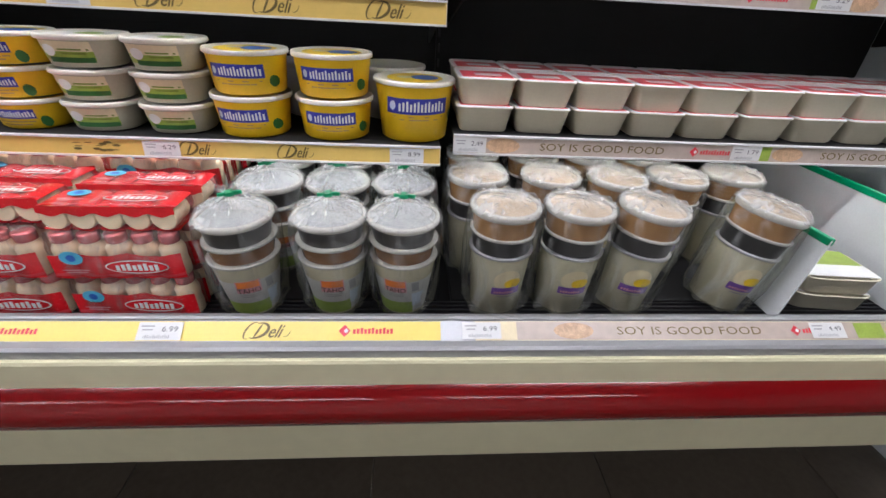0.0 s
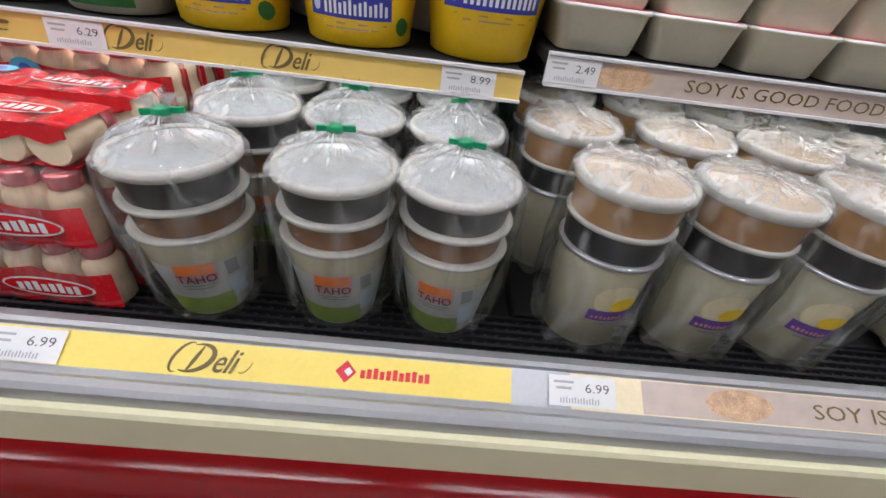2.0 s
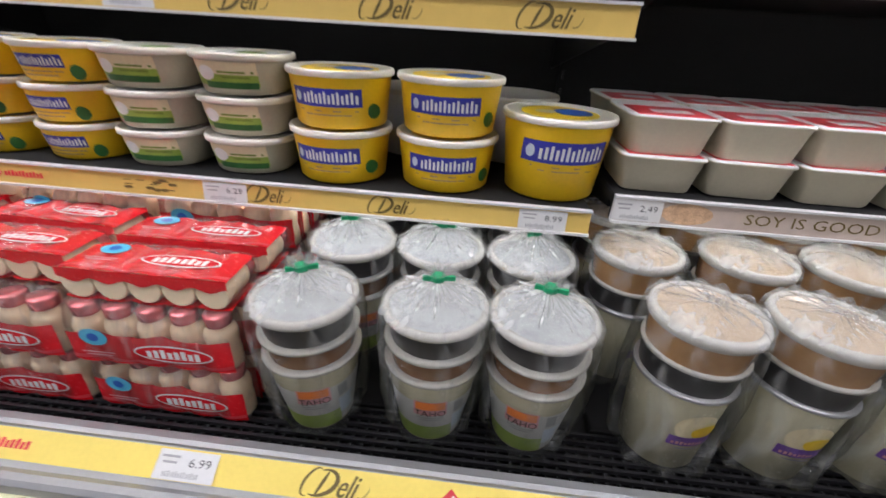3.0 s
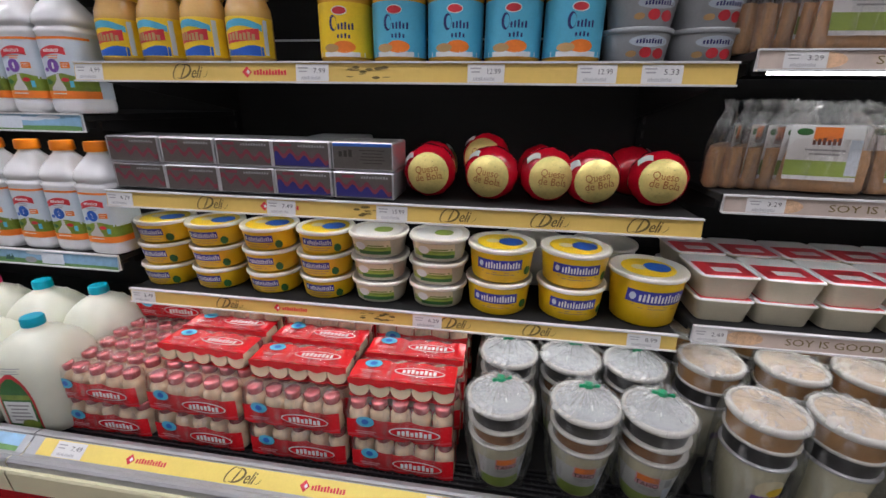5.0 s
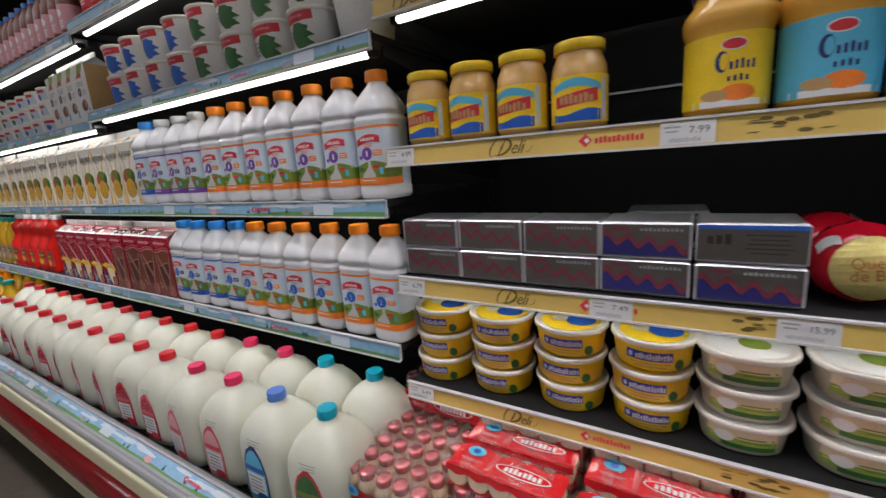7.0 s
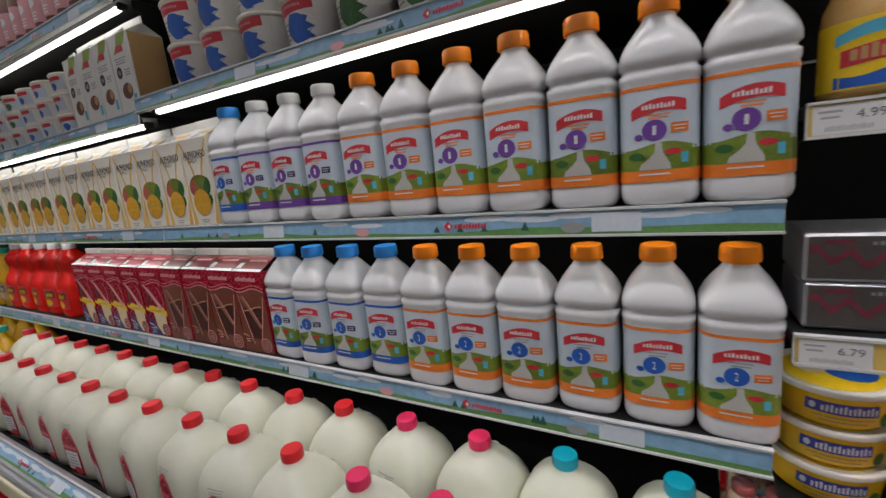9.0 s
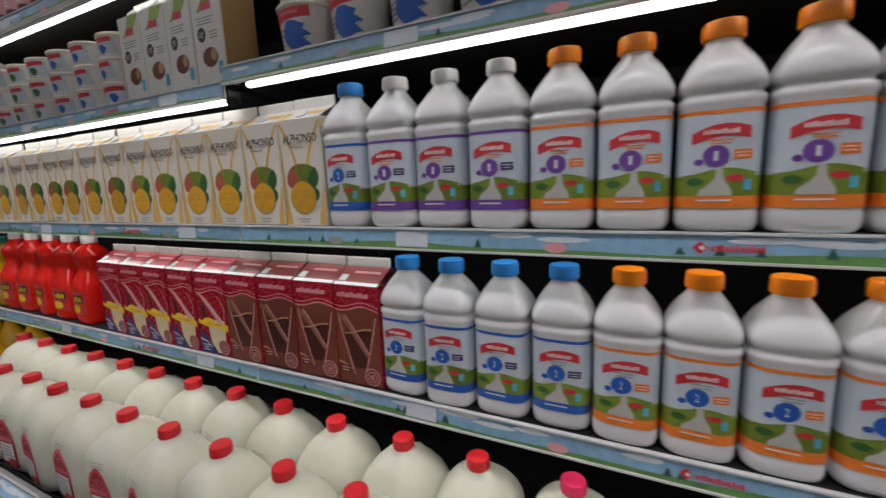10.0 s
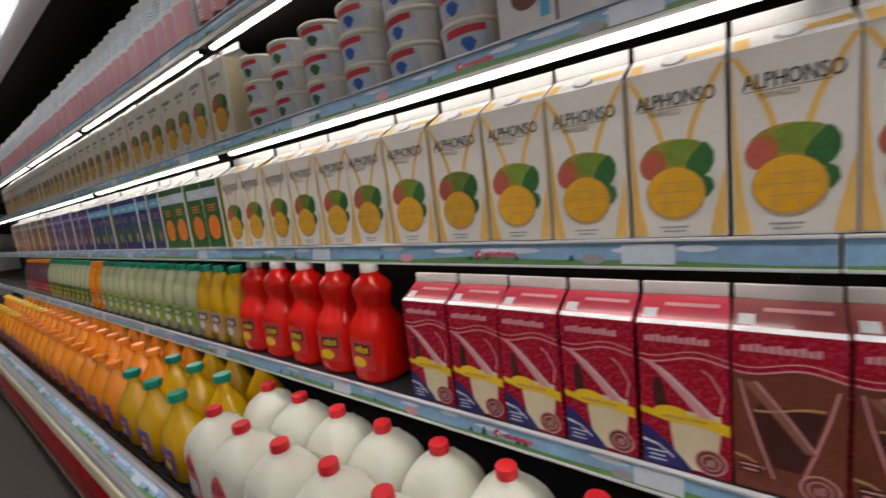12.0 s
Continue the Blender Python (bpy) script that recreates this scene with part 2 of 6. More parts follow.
# ---- mesh tools ----
class Mesh:
    """Collects faces with their materials into one mesh."""
    def __init__(self):
        self.v, self.f, self.m, self.s, self.mats = [], [], [], [], []

    def slot(self, material):
        if material not in self.mats:
            self.mats.append(material)
        return self.mats.index(material)

    def add(self, verts, faces, material, smooth=False):
        o, k = len(self.v), self.slot(material)
        self.v += [tuple(p) for p in verts]
        for f in faces:
            self.f.append(tuple(i + o for i in f))
            self.m.append(k)
            self.s.append(smooth)

    def loft(self, rings, material, bottom=True, top=True, smooth=True, closed=True):
        n = len(rings[0])
        verts = [p for r in rings for p in r]
        last = n if closed else n - 1
        faces = [(i * n + j, i * n + (j + 1) % n, (i + 1) * n + (j + 1) % n, (i + 1) * n + j) for i in range(len(rings) - 1) for j in range(last)]
        self.add(verts, faces, material, smooth)
        if bottom:
            self.add(rings[0], [tuple(reversed(range(n)))], material)
        if top:
            self.add(rings[-1], [tuple(range(n))], material)

    def box(self, x0, x1, y0, y1, z0, z1, material, bevel=0.0):
        if bevel:
            b = bevel
            rings = [[(x0 + a, y0 + a, z), (x1 - a, y0 + a, z), (x1 - a, y1 - a, z), (x0 + a, y1 - a, z)] for a, z in ((b, z0), (0, z0 + b), (0, z1 - b), (b, z1))]
            self.loft(rings, material, smooth=False)
            return
        v = [(x, y, z) for z in (z0, z1) for x, y in ((x0, y0), (x1, y0), (x1, y1), (x0, y1))]
        self.add(v, [(3, 2, 1, 0), (4, 5, 6, 7), (0, 1, 5, 4), (1, 2, 6, 5), (2, 3, 7, 6), (3, 0, 4, 7)], material)

    def rows(self, surf, rows, material, off=0.0006, cols=6):
        """A print laid on a front: rows of (z, x left, x right)."""
        v, f = [], []
        for z, a, b in rows:
            for j in range(cols + 1):
                x = a + (b - a) * j / cols
                v.append((x, surf(x, z) - off, z))
        for i in range(len(rows) - 1):
            for j in range(cols):
                p = i * (cols + 1) + j
                f.append((p, p + 1, p + cols + 2, p + cols + 1))
        self.add(v, f, material)

    def rect(self, surf, xc, zc, w, h, material, off=0.0006, cols=4, slant=0.0, n=2):
        self.rows(surf, [(zc + h * (i / n - 0.5), xc - w / 2 + slant * (i / n - 0.5), xc + w / 2 + slant * (i / n - 0.5)) for i in range(n + 1)], material, off, cols)

    def oval(self, surf, xc, zc, rx, rz, material, off=0.0006, n=9, cols=5):
        r = []
        for i in range(n + 1):
            a = math.pi * (i / n - 0.5)
            r.append((zc + rz * math.sin(a), xc - rx * max(0.02, math.cos(a)), xc + rx * max(0.02, math.cos(a))))
        self.rows(surf, r, material, off, cols)

    def columns(self, surf, cols, material, off=0.0006):
        """A print laid on a front: columns of (x, z low, z high)."""
        v = [(x, surf(x, z) - off, z) for x, lo, hi in cols for z in (lo, (lo + hi) / 2, hi)]
        f = []
        for i in range(len(cols) - 1):
            for k in (0, 1):
                p = i * 3 + k
                f.append((p, p + 3, p + 4, p + 1))
        self.add(v, f, material)

    def words(self, surf, text, xc, zc, width, height, material, off=0.001, shear=0.0):
        vs, fs = letters(text, shear)
        v = []
        for x, y in vs:
            px, pz = xc + x * width, zc + y * height
            v.append((px, surf(px, pz) - off, pz))
        self.add(v, fs, material)

    def stroke(self, surf, pts, thin, thick, material, off=0.001):
        """A pen stroke along points: thin at its ends, thick in its middle."""
        v, n = [], len(pts)
        for i, (x, z) in enumerate(pts):
            (xa, za), (xb, zb) = pts[max(0, i - 1)], pts[min(n - 1, i + 1)]
            q = math.hypot(xb - xa, zb - za) or 1.0
            w = (thin + (thick - thin) * math.sin(math.pi * i / (n - 1))) / 2
            for s in (-1, 1):
                px, pz = x - s * w * (zb - za) / q, z + s * w * (xb - xa) / q
                v.append((px, surf(px, pz) - off, pz))
        self.add(v, [(2 * i, 2 * i + 2, 2 * i + 3, 2 * i + 1) for i in range(n - 1)], material)

    def bars(self, surf, xc, zc, w, h, n, material, off=0.001, gap=0.35):
        """Writing too small or not to be copied: upright strokes side by side."""
        step = w / n
        for i in range(n):
            hh = h * (0.75 + 0.25 * ((i * 7) % 3) / 2)
            self.rect(surf, xc - w / 2 + step * (i + 0.5), zc - (h - hh) / 2, step * (1 - gap), hh, material, off, 1, 0, 1)

    def lines(self, surf, xc, zc, w, n, step, material, off=0.001, thick=0.4):
        for i in range(n):
            ww = w * (1 - 0.22 * ((i * 5) % 3) / 2)
            self.rect(surf, xc, zc - i * step, ww, step * thick, material, off, 3, 0, 1)

    def mesh(self, name):
        me = bpy.data.meshes.new(name)
        me.from_pydata(self.v, [], self.f)
        for m in self.mats:
            me.materials.append(m)
        me.polygons.foreach_set("material_index", self.m)
        me.polygons.foreach_set("use_smooth", self.s)
        me.update()
        return me


LETTERS = {}


def letters(text, shear=0.0):
    """Outlines of the words in the built-in font, filled, one wide and one high about the middle."""
    if (text, shear) not in LETTERS:
        cu = bpy.data.curves.new("letters", "FONT")
        cu.body, cu.shear, cu.resolution_u = text, shear, 2
        ob = new("letters", cu)
        bpy.context.view_layer.update()
        me = bpy.data.meshes.new_from_object(ob.evaluated_get(bpy.context.evaluated_depsgraph_get()))
        bpy.data.objects.remove(ob)
        xs, ys = [v.co.x for v in me.vertices], [v.co.y for v in me.vertices]
        cx, cy, w, h = (max(xs) + min(xs)) / 2, (max(ys) + min(ys)) / 2, max(xs) - min(xs), max(ys) - min(ys)
        LETTERS[text, shear] = ([((x - cx) / w, (y - cy) / h) for x, y in zip(xs, ys)], [tuple(p.vertices) for p in me.polygons])
        bpy.data.meshes.remove(me)
        bpy.data.curves.remove(cu)
    return LETTERS[text, shear]


def section(rx, ry, n, seg, z, a0=0.0, a1=2 * math.pi, x=0.0, y=0.0):
    """A ring: a circle for n = 2, a rounded square for larger n."""
    pts, open_ring = [], a1 - a0 < 6.28
    for i in range(seg + (1 if open_ring else 0)):
        a = a0 + (a1 - a0) * i / seg
        c, s = math.cos(a), math.sin(a)
        pts.append((x + rx * math.copysign(abs(c) ** (2 / n), c), y + ry * math.copysign(abs(s) ** (2 / n), s), z))
    return pts


def at_height(profile, z):
    for (z0, r0), (z1, r1) in zip(profile, profile[1:]):
        if z0 <= z <= z1:
            return r0 + (r1 - r0) * (z - z0) / max(1e-6, z1 - z0)
    return profile[-1][1] if z > profile[-1][0] else profile[0][1]


def round_front(profile, n=2.0, flat=1.0):
    def surf(x, z):
        r = at_height(profile, z)
        return -flat * r * max(0.0, 1 - min(1, abs(x) / r) ** n) ** (1 / n)
    return surf


def turned(mb, profile, material, seg=24, n=2.0, flat=1.0, bottom=True, top=True):
    mb.loft([section(r, r * flat, n, seg, z) for z, r in profile], material, bottom, top)


def sleeve(mb, profile, z0, z1, material, n=2.0, flat=1.0, off=0.0004, a0=math.pi, a1=2 * math.pi, seg=16, steps=4):
    """A label round the front of a turned body."""
    rings = []
    for i in range(steps + 1):
        z = z0 + (z1 - z0) * i / steps
        r = at_height(profile, z) + off
        rings.append(section(r, r * flat, n, seg, z, a0, a1))
    mb.loft(rings, material, False, False, True, closed=a1 - a0 > 6.28)


def part(name, mb, parent, label=""):
    ob = new(name, mb.mesh(name) if isinstance(mb, Mesh) else mb)
    ob.parent = parent
    return tagged(ob, label)


def thing(name, label, category, group=""):
    return tagged(new(name), label, category, group)


def setting(name, mb, label="", category=""):
    return tagged(new(name, mb.mesh(name)), label, category, kind="structure")


def spread(ob, poses):
    """Puts ob at the first pose and copies of it at the others."""
    made = [ob]
    for m in poses[1:]:
        made.append(copy_thing(ob, m))
    ob.matrix_basis = poses[0]
    return made


flat_front = lambda y: (lambda x, z: y)

# ---- the refrigerated case ----
DECK, FRONT, BACK = 0.57, 0.785, 1.30
END = -11.0
RIGHT = 1.34
# sections: x of the left and right end, and the shelves as (strip bottom, strip top)
SECTIONS = [
    ("soy", 0.095, 1.33, ((0.812, 0.847), (1.067, 1.099), (1.292, 1.324))),
    ("deli", -1.125, 0.072, ((0.789, 0.823), (1.018, 1.054), (1.269, 1.306), (1.527, 1.562))),
    ("dairy", -2.3665, -1.138, ((0.864, 0.901), (1.171, 1.208), (1.482, 1.516), (1.755, 1.790))),
    ("dairy", -3.5985, -2.3695, ((0.864, 0.901), (1.171, 1.208), (1.457, 1.491), (1.730, 1.765))),
    ("dairy", -4.8195, -3.6015, ((0.864, 0.901), (1.171, 1.208), (1.457, 1.491), (1.735, 1.770))),
    ("dairy", -6.0405, -4.8225, ((0.864, 0.901), (1.171, 1.208), (1.457, 1.491), (1.735, 1.770))),
    ("dairy", -7.2615, -6.0435, ((0.864, 0.901), (1.171, 1.208), (1.457, 1.491), (1.735, 1.770))),
    ("dairy", -8.4825, -7.2645, ((0.864, 0.901), (1.171, 1.208), (1.457, 1.491), (1.735, 1.770))),
    ("dairy", -9.7035, -8.4855, ((0.864, 0.901), (1.171, 1.208), (1.457, 1.491), (1.735, 1.770))),
    ("dairy", -10.9245, -9.7065, ((0.864, 0.901), (1.171, 1.208), (1.457, 1.491), (1.735, 1.770))),
]

mb = Mesh()
mb.box(-14, 5, -4.5, 3.0, -0.12, -0.004, GROUT)
floor = setting("floor", mb, "dark brown polished tile floor", "floor")
mb = Mesh()
mb.box(-14, 5, 1.36, 1.46, 0, 4.0, WALLM)
setting("wall_behind_case", mb)
mb = Mesh()
mb.box(-14, 5, -4.6, -4.5, 0, 4.0, WALLM)
setting("wall_across_aisle", mb)
mb = Mesh()
mb.box(-14.1, -14, -4.5, 3, 0, 4.0, WALLM)
setting("wall_far_end", mb)
mb = Mesh()
mb.box(5, 5.1, -4.5, 3, 0, 4.0, WALLM)
setting("wall_near_end", mb)
mb = Mesh()
mb.box(-14, 5, -4.5, 3, 4.0, 4.1, CEILM)
setting("ceiling", mb)

case = tagged(new("refrigerated_case"), "long open refrigerated case, cream with red bumper", "display case")
mb = Mesh()
mb.box(END, RIGHT, BACK, BACK + 0.05, 0.05, 2.12, BLACK)
part("back_panel", mb, case, "matt black rear panel")
mb = Mesh()
mb.box(END, RIGHT, 0.53, BACK, 0.41, DECK - 0.016, BLACK)
part("deck_tank", mb, case)
mb = Mesh()
mb.box(END, RIGHT, 0.84, BACK, 0.0, 0.41, BLACK)
part("toe_kick", mb, case)
mb = Mesh()
mb.loft([[(x, y, z) for y, z in ((0.53, 0.374), (0.470, 0.376), (0.468, 0.381), (0.468, 0.480), (0.53, 0.480))] for x in (END, RIGHT)], CREAM, False, False, False)
part("lower_panel", mb, case, "cream enamelled lower panel")
mb = Mesh()
arc = [(0.468 - 0.032 * math.sin(math.pi * i / 12) ** 0.7, 0.478 + 0.078 * i / 12) for i in range(13)]
mb.loft([[(x, y, z) for y, z in arc] for x in (END, RIGHT)], RED_RUBBER, False, False, True, closed=False)
part("bumper", mb, case, "glossy dark red bumper rail")
for x0, x1 in ((END, -4.825), (-4.822, -2.372), (-2.369, -1.132), (-1.129, RIGHT)):
    mb = Mesh()
    mb.loft([[(x, y, z) for y, z in ((0.53, 0.556), (0.468, 0.556), (0.466, 0.601), (0.468, 0.606), (0.53, 0.606))] for x in (x0, x1)], CREAM, False, False, False)
    part("upper_panel", mb, case, "cream enamelled upper panel")
    mb = Mesh()
    arc = [(0.530, 0.606), (0.478, 0.604), (0.473, 0.607), (0.473, 0.620), (0.477, 0.624), (0.484, 0.624), (0.494, 0.613), (0.500, 0.613), (0.526, 0.630), (0.526, 0.634), (0.531, 0.635), (0.541, 0.632), (0.546, 0.624), (0.550, 0.575), (0.556, 0.570)]
    mb.loft([[(x, y, z) for y, z in arc] for x in (x0, x1)], ALU, False, False, False, closed=False)
    part("front_lip", mb, case, "aluminium lip with ticket channel")
mb = Mesh()
for i in range(11):
    y = 0.534 + i * 0.0115
    mb.box(END, RIGHT, y, y + 0.004, DECK - 0.006, DECK, BLACK_WIRE)
x = END
while x < RIGHT:
    mb.box(x, x + 0.003, 0.530, 0.656, DECK - 0.010, DECK - 0.005, BLACK_WIRE)
    x += 0.014
tagged(part("air_grille", mb, case, "black slotted air return grille"), kind="stuff")
for name, x0, x1, shelves in SECTIONS:
    mb = Mesh()
    mb.box(x0 + 0.002, x1 - 0.002, 0.660, BACK, DECK - 0.015, DECK - 0.001, BLACK, 0.002)
    part("deck_pan", mb, case)
mb = Mesh()
mb.box(END, RIGHT, 0.55, BACK + 0.05, 2.12, 2.18, BLACK)
mb.box(END, RIGHT, 0.52, 0.55, 2.09, 2.20, WHITE_PANEL)
mb.box(END, RIGHT, 0.63, 0.70, 2.095, 2.118, WHITE_PANEL)
part("canopy", mb, case, "canopy with white fascia")
for x0, x1 in ((END, END - 0.04), (RIGHT + 0.04, RIGHT)):
    mb = Mesh()
    mb.box(min(x0, x1), max(x0, x1), 0.56, BACK + 0.05, 0.02, 2.18, WHITE_PANEL, 0.004)
    part("end_panel", mb, case)
for name, x0, x1, shelves in SECTIONS:
    mb = Mesh()
    mb.box(x0 + 0.02, x1 - 0.02, 0.582, 0.612, 2.078, 2.112, CANOPY_LAMP)
    part("canopy_light", mb, case, "white tube light under the canopy")
    if name == "deli":
        mb = Mesh()
        mb.box(x0 + 0.02, x1 - 0.02, BACK - 0.010, BACK - 0.006, 1.404, 1.409, ALU)
        part("rear_rail", mb, case, "thin bright metal rail on the rear panel")
    for x in (x0 - 0.008, ):
        mb = Mesh()
        mb.box(x - 0.008, x + 0.008, BACK - 0.022, BACK, 0.56, 2.12, BLACK)
        for k in range(40):
            mb.box(x - 0.003, x + 0.003, BACK - 0.0235, BACK - 0.0215, 0.6 + k * 0.037, 0.62 + k * 0.037, BLACK_WIRE)
        part("upright", mb, case, "slotted black upright")


def strip_surface(z0):
    return lambda x, z: FRONT - 0.004 + (z - z0) * 0.12


def diamond(mb, surf, x, z, r, material, off):
    mb.rows(surf, [(z - r, x - 0.0003, x + 0.0003), (z, x - r, x + r), (z + r, x - 0.0003, x + 0.0003)], material, off, 2)


def mark(mb, surf, x, z, h, off=0.0010):
    """The shop's mark: a red diamond and red strokes."""
    diamond(mb, surf, x, z, h * 0.62, LOGO_RED, off)
    diamond(mb, surf, x + h * 0.15, z, h * 0.25, P_WHITE, off + 0.0003)
    mb.bars(surf, x + h * 2.9, z, h * 4.2, h * 0.62, 11, LOGO_RED, off, 0.3)


def price(mb, surf, x, z, w, h, text):
    mb.rect(surf, x, z, w, h, TAG, 0.0022, 2)
    mb.words(surf, text, x + w * 0.22, z + h * 0.12, w * 0.36, h * 0.30, SOFT_INK, 0.0027)
    mb.lines(surf, x - w * 0.28, z + h * 0.28, w * 0.3, 2, h * 0.2, GREY_INK, 0.0027)
    mb.bars(surf, x - w * 0.05, z - h * 0.3, w * 0.6, h * 0.2, 14, GREY_INK, 0.0027, 0.5)


def flourish(mb, surf, x, z, w, h, rnd):
    for i in range(7):
        mb.oval(surf, x + (rnd.random() - 0.5) * w, z + (rnd.random() - 0.5) * h * 0.6, w * 0.10, h * 0.08, OLIVE, 0.001 + i * 0.0001, 5, 2)
        mb.rect(surf, x + (rnd.random() - 0.5) * w, z + (rnd.random() - 0.5) * h * 0.5, w * 0.16, h * 0.05, OLIVE, 0.0012, 1, 0.004, 1)


def script_deli(mb, surf, x, z, h):
    """The word Deli in a slanted pen script with a swash before its D."""
    arc = lambda cx, cz, rx, rz, a0, a1, lean=0.45: [(x + h * (cx + rx * math.cos(a) + lean * rz * math.sin(a)), z + h * (cz + rz * math.sin(a))) for a in [math.radians(a0 + (a1 - a0) * k / 14) for k in range(15)]]
    mb.stroke(surf, arc(-1.05, 0.02, 0.28, 0.46, 70, 285), 0.0006, 0.0026, OLIVE, 0.0012)
    mb.stroke(surf, [(x + h * (-0.88 + 0.40 * k / 6), z + h * (-0.40 + 0.78 * k / 6)) for k in range(7)], 0.0014, 0.0034, OLIVE, 0.0013)
    mb.stroke(surf, arc(-0.72, 0.02, 0.56, 0.42, 112, -112), 0.0008, 0.0044, OLIVE, 0.0014)
    for d in (0, 0.0009):
        mb.words(surf, "eli", x + h * 0.30 + d, z - h * 0.01, h * 0.80, h * 0.72, OLIVE, 0.0012 + d * 0.2, 0.5)
    mb.stroke(surf, arc(0.86, -0.10, 0.16, 0.22, 230, 400), 0.0003, 0.0010, OLIVE, 0.0013)


def deli_print(mb, surf, x0, x1, zc, h, rnd, prices, paper, marks):
    mb.rect(surf, (x0 + x1) / 2, zc, x1 - x0, h, paper, 0.0006, 8)
    n = max(2, round((x1 - x0) / 0.165))
    for i in range(n):
        x = x0 + (i + 0.5) * (x1 - x0) / n
        if i % 5 in marks:
            mark(mb, surf, x - 0.06, zc, h * 0.5)
        elif i % 5 == 3:
            flourish(mb, surf, x, zc, 0.07, h, rnd)
        elif all(abs(x - px) > 0.062 for px, _ in prices):
            script_deli(mb, surf, x, zc, h * 0.94)
    for x, text in prices:
        price(mb, surf, x, zc - h * 0.02, 0.062, h * 0.92, text)


def dairy_print(mb, surf, x0, x1, zc, h, rnd, clouds=9):
    mb.rect(surf, (x0 + x1) / 2, zc, x1 - x0, h, SKY, 0.0006, 8)
    x, cols = x0, []
    ph = rnd.random() * 6
    while x <= x1 + 1e-6:
        cols.append((x, zc - h * 0.5, zc - h * (0.26 + 0.09 * math.sin(x * 9 + ph) + 0.05 * math.sin(x * 23))))
        x += (x1 - x0) / 60
    mb.columns(surf, cols, HILL, 0.0010)
    for i in range(clouds):
        mb.oval(surf, x0 + 0.05 + rnd.random() * (x1 - x0 - 0.1), zc + h * (0.12 + 0.22 * rnd.random()), 0.02 + 0.02 * rnd.random(), h * 0.13, CLOUD, 0.0009 + i * 0.00003, 5)
    for i in range(10):
        x = x0 + 0.03 + rnd.random() * (x1 - x0 - 0.06)
        t = h * (0.25 + 0.25 * rnd.random())
        mb.rows(surf, [(zc - h * 0.3, x - 0.006, x + 0.006), (zc - h * 0.3 + t, x - 0.0004, x + 0.0004)], PINE, 0.0013 + i * 0.00002, 2)
    for i in range(3):
        x = x0 + (x1 - x0) * (0.2 + 0.3 * i) + rnd.random() * 0.05
        mb.oval(surf, x, zc - h * 0.2, 0.016, h * 0.24, P_PINK if i == 1 else P_GREY, 0.0016, 6, 3)
    mark(mb, surf, x0 + (x1 - x0) * 0.66, zc, h * 0.42, 0.0018)
    for fx in (0.33, 0.86):
        mb.rect(surf, x0 + (x1 - x0) * fx, zc, 0.06, h * 0.8, CLOUD, 0.0018, 2)


def soy_print(mb, surf, x0, x1, zc, h, prices):
    mb.rect(surf, (x0 + x1) / 2, zc, x1 - x0, h, TAUPE, 0.0006, 8)
    x = x0 + 0.09
    k = 0
    while x < x1 - 0.1:
        mb.oval(surf, x, zc, 0.032, h * 0.46, SOYBEAN, 0.0010, 8)
        if x + 0.24 < x1:
            mb.words(surf, "SOY IS GOOD FOOD", x + 0.19, zc, 0.24, h * 0.46, OLIVE, 0.0012)
        if x + 0.42 < x1:
            mark(mb, surf, x + 0.37, zc, h * 0.5)
            mb.rect(surf, x + 0.50, zc, 0.05, h * 0.9, P_LIME, 0.0009, 2)
        x += 0.56
        k += 1
    for x, text in prices:
        price(mb, surf, x, zc, 0.06, h * 0.92, text)


